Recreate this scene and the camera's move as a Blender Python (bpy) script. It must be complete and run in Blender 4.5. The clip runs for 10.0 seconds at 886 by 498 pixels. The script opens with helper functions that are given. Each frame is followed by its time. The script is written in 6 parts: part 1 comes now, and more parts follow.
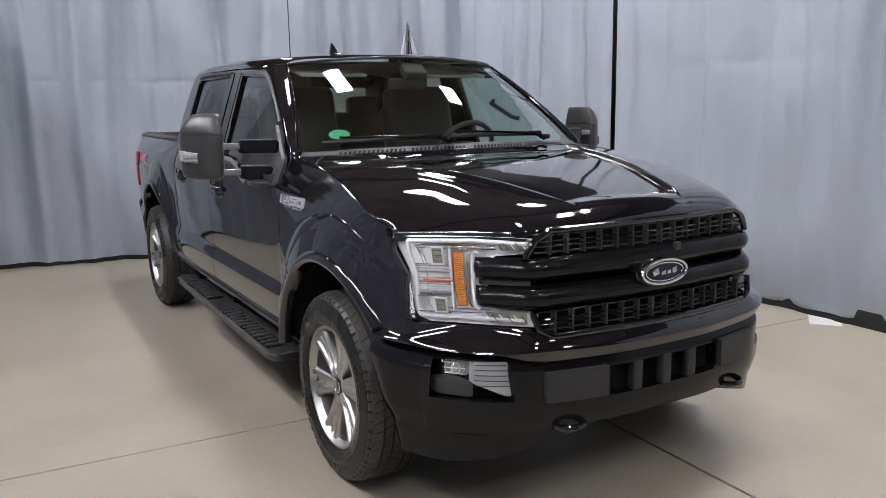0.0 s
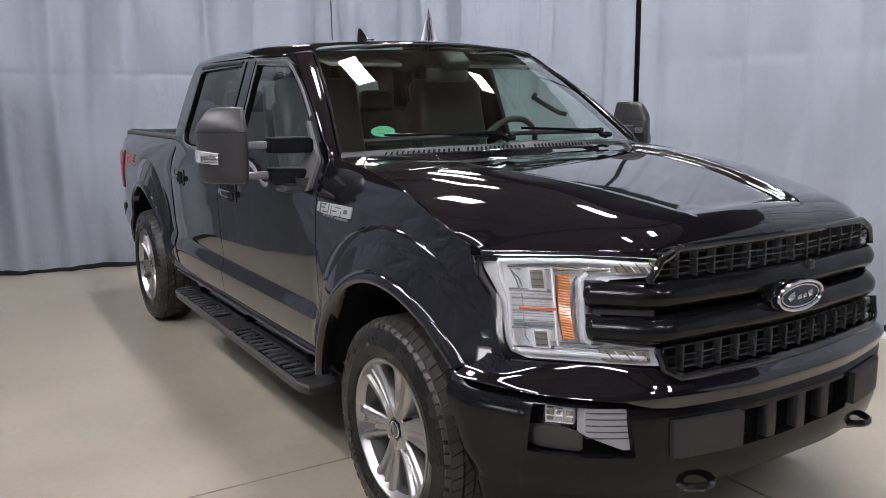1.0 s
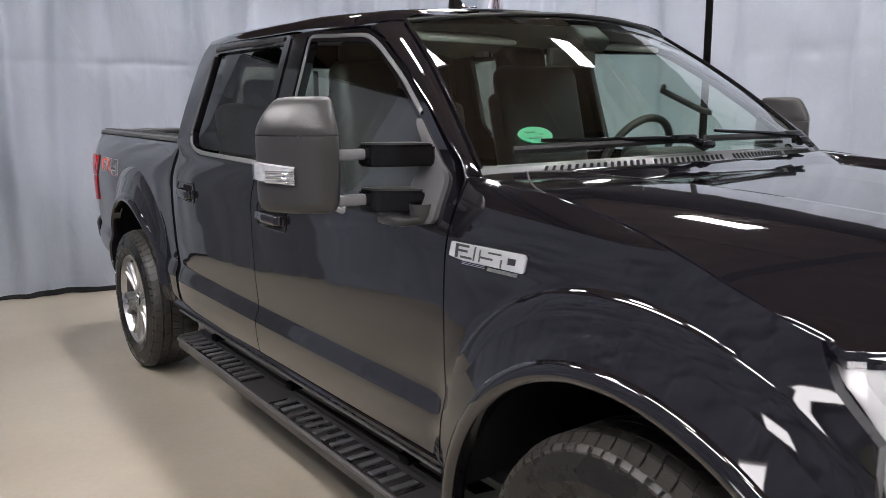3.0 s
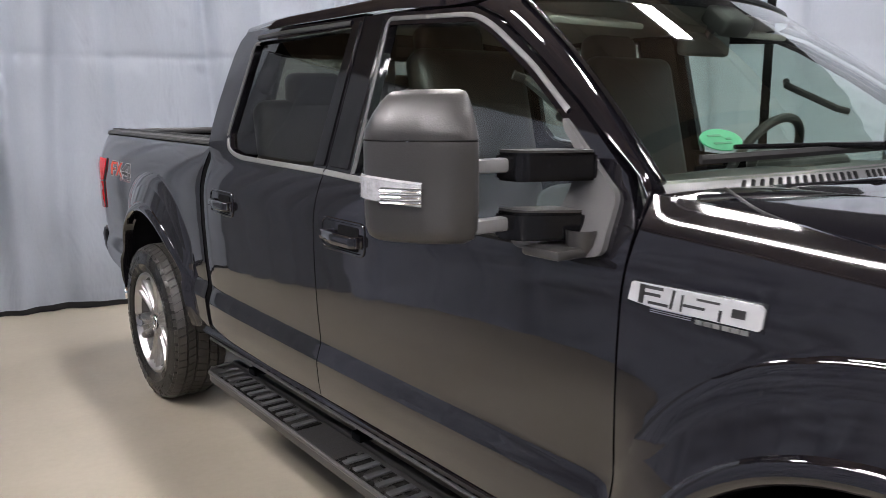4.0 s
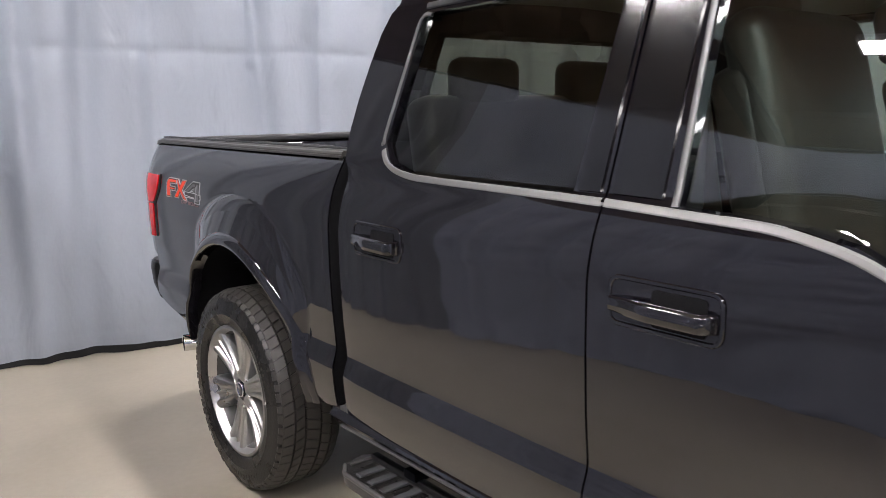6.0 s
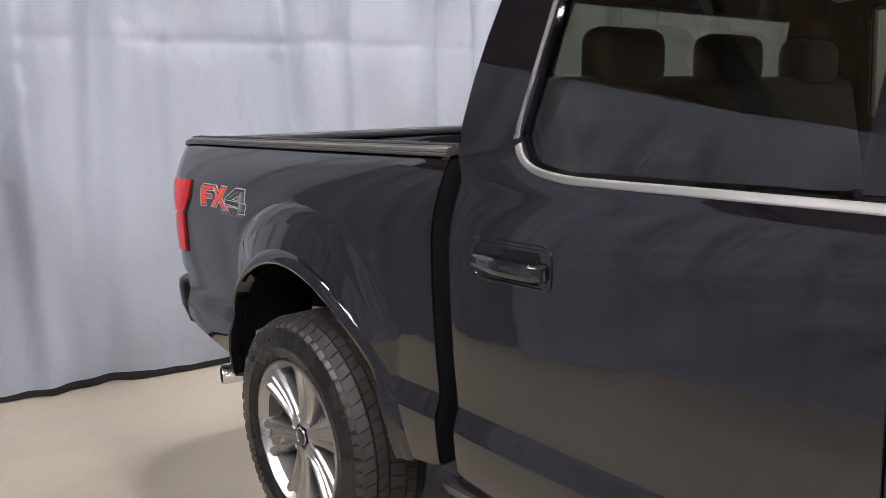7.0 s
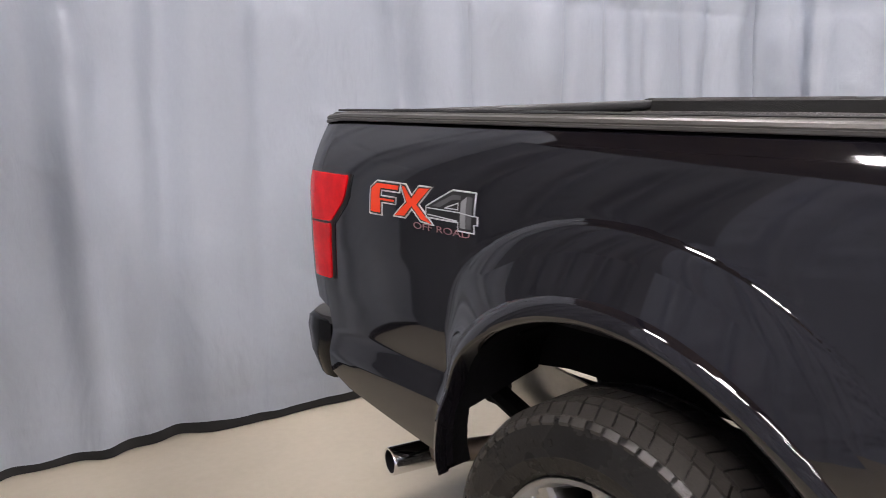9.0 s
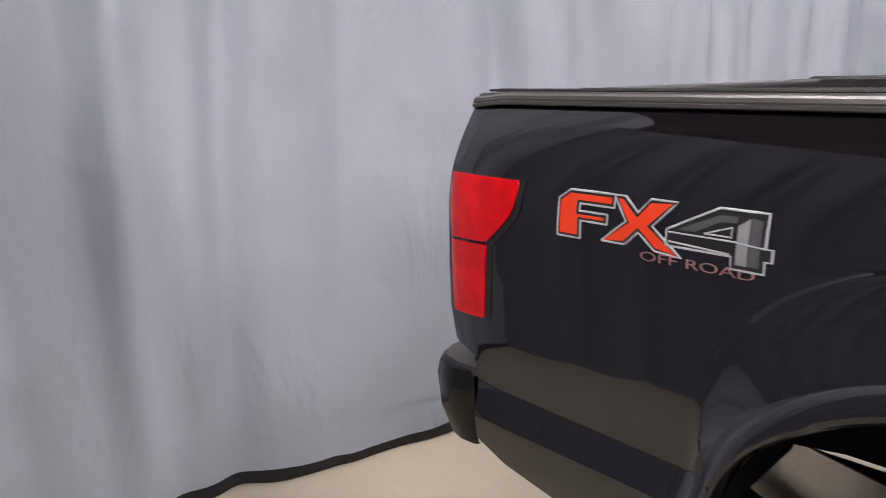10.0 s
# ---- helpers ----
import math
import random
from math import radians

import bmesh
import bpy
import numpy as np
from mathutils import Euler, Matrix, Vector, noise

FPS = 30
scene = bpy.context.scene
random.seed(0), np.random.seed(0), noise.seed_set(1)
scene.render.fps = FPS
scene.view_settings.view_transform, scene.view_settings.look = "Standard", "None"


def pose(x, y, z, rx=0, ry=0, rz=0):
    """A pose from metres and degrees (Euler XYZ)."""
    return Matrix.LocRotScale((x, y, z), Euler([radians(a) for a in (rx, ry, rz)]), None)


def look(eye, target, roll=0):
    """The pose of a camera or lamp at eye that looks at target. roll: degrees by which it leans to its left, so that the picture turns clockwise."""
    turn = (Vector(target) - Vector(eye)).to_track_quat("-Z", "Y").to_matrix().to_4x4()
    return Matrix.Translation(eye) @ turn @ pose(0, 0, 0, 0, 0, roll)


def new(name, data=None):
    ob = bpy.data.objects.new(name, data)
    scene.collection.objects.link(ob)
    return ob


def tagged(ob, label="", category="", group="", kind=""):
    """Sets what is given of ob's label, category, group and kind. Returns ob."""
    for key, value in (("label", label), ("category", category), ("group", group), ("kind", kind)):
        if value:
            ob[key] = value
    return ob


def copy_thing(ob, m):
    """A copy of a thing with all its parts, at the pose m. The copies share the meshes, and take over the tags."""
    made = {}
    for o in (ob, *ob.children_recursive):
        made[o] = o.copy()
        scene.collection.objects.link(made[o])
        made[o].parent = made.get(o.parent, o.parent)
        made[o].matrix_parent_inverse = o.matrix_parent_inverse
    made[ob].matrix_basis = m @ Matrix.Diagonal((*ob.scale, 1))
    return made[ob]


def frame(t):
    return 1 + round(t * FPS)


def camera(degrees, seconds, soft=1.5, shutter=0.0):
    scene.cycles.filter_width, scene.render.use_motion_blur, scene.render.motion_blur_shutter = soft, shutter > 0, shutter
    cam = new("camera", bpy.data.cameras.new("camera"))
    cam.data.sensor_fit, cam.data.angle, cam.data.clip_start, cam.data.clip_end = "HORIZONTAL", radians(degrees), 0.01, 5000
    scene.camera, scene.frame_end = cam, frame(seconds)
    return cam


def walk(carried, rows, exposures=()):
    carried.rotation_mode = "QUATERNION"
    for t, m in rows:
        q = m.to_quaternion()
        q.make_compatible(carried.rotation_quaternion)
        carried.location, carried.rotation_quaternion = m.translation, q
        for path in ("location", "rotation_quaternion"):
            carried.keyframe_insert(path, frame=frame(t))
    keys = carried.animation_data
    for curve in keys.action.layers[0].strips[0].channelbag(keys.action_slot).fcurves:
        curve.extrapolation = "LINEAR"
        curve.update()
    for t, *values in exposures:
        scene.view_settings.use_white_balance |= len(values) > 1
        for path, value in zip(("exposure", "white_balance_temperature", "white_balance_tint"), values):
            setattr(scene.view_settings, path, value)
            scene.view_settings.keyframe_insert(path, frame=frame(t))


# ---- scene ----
cam = camera(58.2, 10.0, soft=0.6, shutter=0.2)
PATH = [
    (0, (-2.18, -3.024, 1.575), (-1.186, -1.325, 1.22), -0.9),
    (0.5, (-2.228, -2.698, 1.561), (-1.204, -1.018, 1.203), -0.8),
    (1, (-2.249, -2.368, 1.557), (-1.186, -0.712, 1.197), -0.7),
    (1.5, (-2.223, -2.019, 1.561), (-1.125, -0.388, 1.196), -0.7),
    (2, (-2.208, -1.699, 1.549), (-1.087, -0.083, 1.183), -0.8),
    (3.5, (-2.182, -0.751, 1.529), (-1.003, 0.825, 1.17), -0.1),
    (4, (-2.185, -0.422, 1.526), (-0.992, 1.142, 1.164), -0.2),
    (4.5, (-2.203, -0.106, 1.52), (-0.996, 1.449, 1.161), -0.2),
    (5, (-2.196, 0.237, 1.508), (-0.981, 1.785, 1.15), -0.3),
    (5.5, (-2.212, 0.521, 1.509), (-0.99, 2.064, 1.156), -0.4),
    (7, (-2.146, 1.441, 1.47), (-0.901, 2.966, 1.12), -1.5),
    (7.5, (-2.175, 1.754, 1.454), (-0.915, 3.268, 1.106), -1.4),
    (8, (-2.172, 2.087, 1.442), (-0.905, 3.592, 1.083), -1.3),
    (8.5, (-2.148, 2.439, 1.44), (-0.867, 3.928, 1.065), -1.0),
    (9, (-2.109, 2.789, 1.428), (-0.828, 4.274, 1.036), -1.1),
    (9.5, (-2.095, 3.145, 1.436), (-0.805, 4.612, 1.007), -1.6),
    (10, (-2.021, 3.519, 1.413), (-0.743, 4.995, 0.983), -1.2),
]

EXPOSURES = [(0.0, -0.32, 6300, 14), (2.0, -0.24, 6350, 15), (3.5, 0.02, 6600, 14), (5.5, 0.18, 6600, 15), (7.5, 0.32, 6700, 16), (9.0, 0.20, 6800, 17), (10.0, 0.12, 6800, 18)]
walk(cam, [(t, look(eye, target, roll)) for t, eye, target, roll in PATH], EXPOSURES)

# ---- world: a closed hall, lit by its ceiling panels alone ----
PANEL_LIGHT = 128.0
world = bpy.data.worlds.new("world")
scene.world = world
world.use_nodes = True
world.node_tree.nodes["Background"].inputs["Color"].default_value = (0.02, 0.02, 0.022, 1)
world.node_tree.nodes["Background"].inputs["Strength"].default_value = 0.3


# ---- materials ----
def mat(name, col, rough=0.5, metal=0.0, coat=0.0, coat_rough=0.03, ior=1.5, var=0.12, scale=6.0, fine=90.0,
        bump=0.0, rvar=0.0, stretch=(1, 1, 1), emit=0.0, coat_ior=1.5, tint=None):
    m = bpy.data.materials.new(name)
    m.use_nodes = True
    nt = m.node_tree
    b = nt.nodes["Principled BSDF"]
    b.inputs["Roughness"].default_value = rough
    b.inputs["Metallic"].default_value = metal
    b.inputs["IOR"].default_value = ior
    b.inputs["Coat Weight"].default_value = coat
    b.inputs["Coat Roughness"].default_value = coat_rough
    b.inputs["Coat IOR"].default_value = coat_ior
    tc = nt.nodes.new("ShaderNodeTexCoord")
    mp = nt.nodes.new("ShaderNodeMapping")
    mp.inputs["Scale"].default_value = stretch
    nt.links.new(tc.outputs["Object"], mp.inputs["Vector"])
    big = nt.nodes.new("ShaderNodeTexNoise")
    big.inputs["Scale"].default_value, big.inputs["Detail"].default_value = scale, 5
    small = nt.nodes.new("ShaderNodeTexNoise")
    small.inputs["Scale"].default_value, small.inputs["Detail"].default_value = fine, 3
    for n in (big, small):
        nt.links.new(mp.outputs["Vector"], n.inputs["Vector"])
    add = nt.nodes.new("ShaderNodeMath")
    add.operation = "MULTIPLY_ADD"
    add.inputs[1].default_value = 0.35
    nt.links.new(small.outputs["Fac"], add.inputs[0])
    nt.links.new(big.outputs["Fac"], add.inputs[2])
    mix = nt.nodes.new("ShaderNodeMix")
    mix.data_type = "RGBA"
    dark = [c * (1 - var) for c in col]
    light = [min(1, c * (1 + var)) for c in (tint or col)]
    mix.inputs[6].default_value, mix.inputs[7].default_value = (*dark, 1), (*light, 1)
    ramp = nt.nodes.new("ShaderNodeMapRange")
    ramp.inputs["From Min"].default_value, ramp.inputs["From Max"].default_value = 0.30, 1.05
    nt.links.new(add.outputs[0], ramp.inputs["Value"])
    nt.links.new(ramp.outputs["Result"], mix.inputs[0])
    nt.links.new(mix.outputs[2], b.inputs["Base Color"])
    if rvar:
        rr = nt.nodes.new("ShaderNodeMapRange")
        rr.inputs["To Min"].default_value, rr.inputs["To Max"].default_value = max(0.01, rough - rvar), rough + rvar
        rr.inputs["From Min"].default_value, rr.inputs["From Max"].default_value = 0.3, 0.7
        nt.links.new(big.outputs["Fac"], rr.inputs["Value"])
        nt.links.new(rr.outputs["Result"], b.inputs["Roughness"])
    if bump:
        bp = nt.nodes.new("ShaderNodeBump")
        bp.inputs["Strength"].default_value, bp.inputs["Distance"].default_value = bump, 0.004
        nt.links.new(small.outputs["Fac"], bp.inputs["Height"])
        nt.links.new(bp.outputs["Normal"], b.inputs["Normal"])
    if emit:
        b.inputs["Emission Color"].default_value = (*col, 1)
        b.inputs["Emission Strength"].default_value = emit
    return m


def glass(name, through_col, gloss=0.105, rough=0.01, strength=1.0):
    """Thin pane: tinted see-through with a Fresnel gloss."""
    m = bpy.data.materials.new(name)
    m.use_nodes = True
    nt = m.node_tree
    nt.nodes.remove(nt.nodes["Principled BSDF"])
    out = nt.nodes["Material Output"]
    tr = nt.nodes.new("ShaderNodeBsdfTransparent")
    tr.inputs["Color"].default_value = (*through_col, 1)
    gl = nt.nodes.new("ShaderNodeBsdfGlossy")
    gl.inputs["Roughness"].default_value = rough
    gl.inputs["Color"].default_value = (strength, strength, strength, 1)
    lw = nt.nodes.new("ShaderNodeLayerWeight")
    lw.inputs["Blend"].default_value = 0.5
    pw = nt.nodes.new("ShaderNodeMath")
    pw.operation = "POWER"
    pw.inputs[1].default_value = 4.2
    nt.links.new(lw.outputs["Facing"], pw.inputs[0])
    fr = nt.nodes.new("ShaderNodeMath")
    fr.operation = "MULTIPLY_ADD"
    fr.inputs[1].default_value, fr.inputs[2].default_value = 1 - gloss, gloss
    nt.links.new(pw.outputs[0], fr.inputs[0])
    mx = nt.nodes.new("ShaderNodeMixShader")
    nt.links.new(fr.outputs[0], mx.inputs[0])
    nt.links.new(tr.outputs[0], mx.inputs[1])
    nt.links.new(gl.outputs[0], mx.inputs[2])
    nt.links.new(mx.outputs[0], out.inputs["Surface"])
    return m


PAINT = mat("black_paint", (0.0058, 0.0053, 0.0075), 0.06, 0, 1.0, 0.035, 1.25, var=0.15, scale=3, coat_ior=1.68)
ARMGREY = mat("grey_arm_plastic", (0.16, 0.16, 0.165), 0.3, var=0.12, fine=200)
CHANNEL = mat("grey_window_channel", (0.13, 0.13, 0.13), 0.4, 0.6, var=0.1)
SAIL = mat("grey_sail_plastic", (0.086, 0.085, 0.088), 0.42, var=0.12, fine=260, bump=0.15)
BRIGHT = mat("bright_badge_chrome", (0.74, 0.74, 0.75), 0.20, 0.6, 0.5, var=0.05)
GLOSS = mat("gloss_black_plastic", (0.006, 0.006, 0.007), 0.10, 0, 0.6, 0.04, var=0.2)
SATIN = mat("satin_black_plastic", (0.034, 0.033, 0.033), 0.34, var=0.15, fine=260, bump=0.12, rvar=0.06)
ROUGHP = mat("grained_black_plastic", (0.022, 0.022, 0.024), 0.5, var=0.2, fine=320, bump=0.3, rvar=0.06)
DARK = mat("black_underbody", (0.008, 0.008, 0.009), 0.8, ior=1.2, var=0.4, fine=60, bump=0.4)
LINER = mat("bed_liner", (0.009, 0.009, 0.0095), 0.7, var=0.25, fine=400, bump=0.6)
# tread rubber in a lighter tone than the sidewall
TREAD = mat("lighter_tread_rubber", (0.034, 0.031, 0.028), 0.42, var=0.3, scale=12, fine=160, bump=0.25)
RUBBER = mat("tyre_rubber", (0.010, 0.010, 0.0098), 0.27, ior=1.32, var=0.25, scale=9, fine=140, bump=0.25, rvar=0.08, tint=(0.018, 0.017, 0.016))
SEAL = mat("black_rubber_seal", (0.010, 0.010, 0.011), 0.45, var=0.2)
CHROME = mat("chrome", (0.80, 0.80, 0.82), 0.08, 1.0, var=0.03)
SATINCHROME = mat("satin_trim", (0.20, 0.198, 0.195), 0.46, 0.5, var=0.08, fine=200)
ALLOY = mat("machined_alloy", (0.47, 0.465, 0.46), 0.31, 1.0, var=0.06, fine=200, rvar=0.05)
ALLOYDARK = mat("grey_alloy", (0.17, 0.166, 0.162), 0.38, 0.9, var=0.15, fine=120)
BARREL = mat("shaded_barrel_metal", (0.070, 0.068, 0.066), 0.45, 0.6, var=0.2, fine=80)
SHIELD = mat("bare_heat_shield", (0.62, 0.60, 0.56), 0.34, 0.75, var=0.2, scale=6, fine=80, bump=0.1)
IRON = mat("brake_iron", (0.12, 0.11, 0.10), 0.5, 0.8, var=0.35, fine=40, tint=(0.16, 0.12, 0.09))
LAMPSILVER = mat("lamp_reflector", (0.93, 0.93, 0.95), 0.30, 0.0, 0.6, var=0.18, scale=25, fine=120)
LAMPCLEAR = mat("clear_lamp_plastic", (0.90, 0.90, 0.93), 0.16, 0.1, 0.8, var=0.10, scale=40, fine=160, bump=0.2)
SIGNAL = mat("clear_signal_plastic", (0.66, 0.66, 0.67), 0.14, 0.4, 0.8, var=0.4, scale=50, fine=200, bump=0.3)
LAMPOLIVE = mat("fluted_lamp_glass", (0.30, 0.285, 0.22), 0.15, 0.3, 0.8, var=0.45, scale=60, fine=220, bump=0.3)
LAMPWHITE = mat("lamp_light_guide", (0.74, 0.75, 0.78), 0.22, 0.0, 0.8, var=0.10, scale=30)
LAMPGLASS = mat("projector_glass", (0.20, 0.20, 0.18), 0.06, 0.6, 1.0, var=0.5, scale=60, fine=200)
AMBERDARK = mat("amber_backing", (0.42, 0.14, 0.02), 0.3, 0, 0.4, var=0.3, scale=60)
LIGHTBAR = mat("red_orange_light_bar", (0.75, 0.16, 0.08), 0.25, 0, 0.5, var=0.2, scale=40)
AMBER = mat("amber_reflector", (0.80, 0.30, 0.05), 0.2, 0, 0.6, var=0.25, scale=60)
REDLENS = mat("red_tail_lens", (0.62, 0.004, 0.008), 0.14, 0, 0.25, ior=1.3, var=0.3, scale=20)
REDLENS2 = mat("dark_red_tail_lens", (0.58, 0.003, 0.007), 0.16, 0, 0.25, ior=1.3, var=0.3, scale=20)
DECALRED = mat("red_decal", (0.75, 0.050, 0.014), 0.35, var=0.08, fine=200)
DECALGREY = mat("grey_decal", (0.075, 0.077, 0.083), 0.35, var=0.25, scale=40)
DECALPALE = mat("pale_grey_decal", (0.22, 0.225, 0.235), 0.35, var=0.2, scale=40)
DECALLINE = mat("silver_decal_edge", (0.42, 0.43, 0.45), 0.35, var=0.08)
DECALPINK = mat("muted_red_letters", (0.42, 0.22, 0.23), 0.4, var=0.15)
BUMPERM = mat("satin_black_bumper", (0.006, 0.006, 0.007), 0.16, 0, 0.0, 0.10, 1.35, var=0.15, fine=200)
BADGEBLUE = mat("dark_blue_enamel", (0.006, 0.010, 0.030), 0.12, 0, 1.0, var=0.1)
STICKER = mat("green_sticker", (0.010, 0.21, 0.085), 0.5, var=0.12, scale=40)
STICKERPALE = mat("dark_sticker_print", (0.012, 0.13, 0.055), 0.5, var=0.1)
SEATM = mat("black_leather", (0.034, 0.029, 0.026), 0.42, var=0.2, fine=220, bump=0.3)
TRIMIN = mat("interior_plastic", (0.042, 0.041, 0.041), 0.5, var=0.2, fine=300, bump=0.2)
HEADLINER = mat("grey_headliner", (0.42, 0.41, 0.39), 0.9, var=0.1, fine=300, bump=0.2)
LOUVRE = mat("grey_louvre_plastic", (0.33, 0.33, 0.35), 0.35, var=0.12, fine=120)
COWL = mat("cowl_grille_plastic", (0.12, 0.12, 0.125), 0.22, var=0.15, fine=240, bump=0.2)
CLEARLENS = glass("clear_lamp_lens", (0.95, 0.955, 0.96), 0.05)
WINDSHIELD = glass("windshield_glass", (0.76, 0.86, 0.79))
WINDOW = glass("door_glass", (0.80, 0.92, 0.86), 0.15)
PRIVACY = glass("privacy_glass", (0.40, 0.42, 0.36), 0.10)
MIRRORM = mat("mirror_glass", (0.85, 0.86, 0.88), 0.01, 1.0, var=0.02)
CEIL = mat("brown_ceiling", (0.27, 0.205, 0.155), 0.9, var=0.35, scale=1.5, fine=20)
STEEL = mat("painted_steel_beam", (0.07, 0.06, 0.055), 0.6, var=0.25, scale=4)
WALLM = mat("black_wall_paint", (0.014, 0.014, 0.015), 0.9, var=0.25, scale=2)
WORKGLOW = mat("work_light_face", (1.0, 0.985, 1.0), 0.5, var=0.0, emit=10.0)
DIFFUSER = mat("lamp_diffuser", (1.0, 0.985, 0.98), 0.5, var=0.0, emit=PANEL_LIGHT)
LAMPBODY = mat("white_lamp_housing", (0.75, 0.75, 0.73), 0.45, var=0.05)
PAPER = mat("white_paper", (0.72, 0.72, 0.72), 0.7, var=0.06, fine=60)
FLAGM = mat("white_flag_cloth", (0.66, 0.64, 0.70), 0.8, var=0.1, scale=20, fine=60)
FLAGDARK = mat("dark_flag_print", (0.06, 0.05, 0.09), 0.8, var=0.15)


def floor_mat():
    m = mat("polished_concrete", (0.395, 0.353, 0.280), 0.34, var=0.10, scale=1.1, fine=30, bump=0.0, rvar=0.03, tint=(0.425, 0.383, 0.308))
    nt = m.node_tree
    b = nt.nodes["Principled BSDF"]
    src = b.inputs["Base Color"].links[0].from_socket
    tc = nt.nodes.new("ShaderNodeTexCoord")
    n1 = nt.nodes.new("ShaderNodeTexNoise")
    n1.inputs["Scale"].default_value, n1.inputs["Detail"].default_value, n1.inputs["Roughness"].default_value = 0.9, 4, 0.55
    nt.links.new(tc.outputs["Object"], n1.inputs["Vector"])
    r1 = nt.nodes.new("ShaderNodeMapRange")
    r1.inputs["From Min"].default_value, r1.inputs["From Max"].default_value = 0.45, 0.80
    nt.links.new(n1.outputs["Fac"], r1.inputs["Value"])
    mx = nt.nodes.new("ShaderNodeMix")
    mx.data_type, mx.blend_type = "RGBA", "MULTIPLY"
    mx.inputs[7].default_value = (0.80, 0.785, 0.75, 1)
    nt.links.new(r1.outputs["Result"], mx.inputs[0])
    nt.links.new(src, mx.inputs[6])
    nt.links.new(mx.outputs[2], b.inputs["Base Color"])
    return m


def curtain_mat(name, col):
    m = mat(name, col, 0.55, var=0.07, scale=1.6, fine=70, rvar=0.06, stretch=(1, 1, 0.6))
    nt = m.node_tree
    b = nt.nodes["Principled BSDF"]
    tc = nt.nodes.new("ShaderNodeTexCoord")
    mp = nt.nodes.new("ShaderNodeMapping")
    mp.inputs["Scale"].default_value = (1, 1, 0.45)
    nt.links.new(tc.outputs["Object"], mp.inputs["Vector"])
    h = []
    for sc, det, ro in ((3.2, 3, 0.5), (22.0, 4, 0.55)):
        n = nt.nodes.new("ShaderNodeTexNoise")
        n.inputs["Scale"].default_value, n.inputs["Detail"].default_value, n.inputs["Roughness"].default_value = sc, det, ro
        n.inputs["Distortion"].default_value = 0.6
        nt.links.new(mp.outputs["Vector"], n.inputs["Vector"])
        h.append(n)
    b1 = nt.nodes.new("ShaderNodeBump")
    b1.inputs["Strength"].default_value, b1.inputs["Distance"].default_value = 0.6, 0.05
    nt.links.new(h[0].outputs["Fac"], b1.inputs["Height"])
    b2 = nt.nodes.new("ShaderNodeBump")
    b2.inputs["Strength"].default_value, b2.inputs["Distance"].default_value = 0.26, 0.008
    nt.links.new(h[1].outputs["Fac"], b2.inputs["Height"])
    nt.links.new(b1.outputs["Normal"], b2.inputs["Normal"])
    nt.links.new(b2.outputs["Normal"], b.inputs["Normal"])
    return m


FLOORM = floor_mat()
CURTAIN = curtain_mat("blue_grey_curtain", (0.325, 0.36, 0.415))
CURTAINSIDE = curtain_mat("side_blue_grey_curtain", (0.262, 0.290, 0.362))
# darker copy of the cloth, the corner's lack of light put into its colour
CURTAINSHADE = curtain_mat("shaded_corner_curtain", (0.125, 0.137, 0.158))
BOARDEDGE = mat("grey_board_edge", (0.085, 0.082, 0.080), 0.36, var=0.15, fine=200)
BOARDRIB = mat("scuffed_rubber_rib", (0.065, 0.066, 0.070), 0.34, var=0.25, scale=12, fine=160, bump=0.1)
RAILCAP = mat("worn_rail_plastic", (0.056, 0.054, 0.050), 0.32, var=0.2, fine=200, bump=0.15)
HALLWALL = mat("brown_hall_wall", (0.30, 0.26, 0.21), 0.9, var=0.3, scale=1.2)


# ---- mesh helpers ----
HEART = Vector((0, 1.9, 0.8))


def spl(x, xs, ys):
    """Smooth curve through the points, without overshoot."""
    xs, ys = np.asarray(xs, float), np.asarray(ys, float)
    x = min(max(x, xs[0]), xs[-1])
    i = min(max(int(np.searchsorted(xs, x)) - 1, 0), len(xs) - 2)
    d = np.diff(ys) / np.diff(xs)

    def tan(k):
        if k == 0:
            return d[0]
        if k == len(xs) - 1:
            return d[-1]
        return 0.0 if d[k - 1] * d[k] <= 0 else 2 * d[k - 1] * d[k] / (d[k - 1] + d[k])
    h = xs[i + 1] - xs[i]
    t = (x - xs[i]) / h
    return float((2 * t ** 3 - 3 * t ** 2 + 1) * ys[i] + (t ** 3 - 2 * t ** 2 + t) * h * tan(i)
                 + (3 * t ** 2 - 2 * t ** 3) * ys[i + 1] + (t ** 3 - t ** 2) * h * tan(i + 1))


def step(a, b, x):
    t = min(max((x - a) / (b - a), 0), 1)
    return t * t * (3 - 2 * t)


def link(name, bm, material, parent=None, label="", sharp=35):
    me = bpy.data.meshes.new(name)
    bm.normal_update()
    bm.to_mesh(me)
    bm.free()
    me.materials.append(material)
    me.shade_smooth()
    me.set_sharp_from_angle(angle=radians(sharp))
    ob = new(name, me)
    if parent is not None:
        ob.parent = parent
    if label:
        ob["label"] = label
    return ob


def part(name, bm, material, parent, label="", sharp=35):
    """One mesh of a thing or of a part; open skins get their faces turned outwards."""
    if any(len(e.link_faces) == 1 for e in bm.edges):
        bm.normal_update()
        way = sum(f.normal.dot(f.calc_center_median() - HEART) * f.calc_area() for f in bm.faces)
        if way < 0:
            bmesh.ops.reverse_faces(bm, faces=bm.faces[:])
    return link(name, bm, material, parent, label, sharp)


def empty(name, m=None):
    ob = new(name)
    if m is not None:
        ob.matrix_basis = m
    return ob


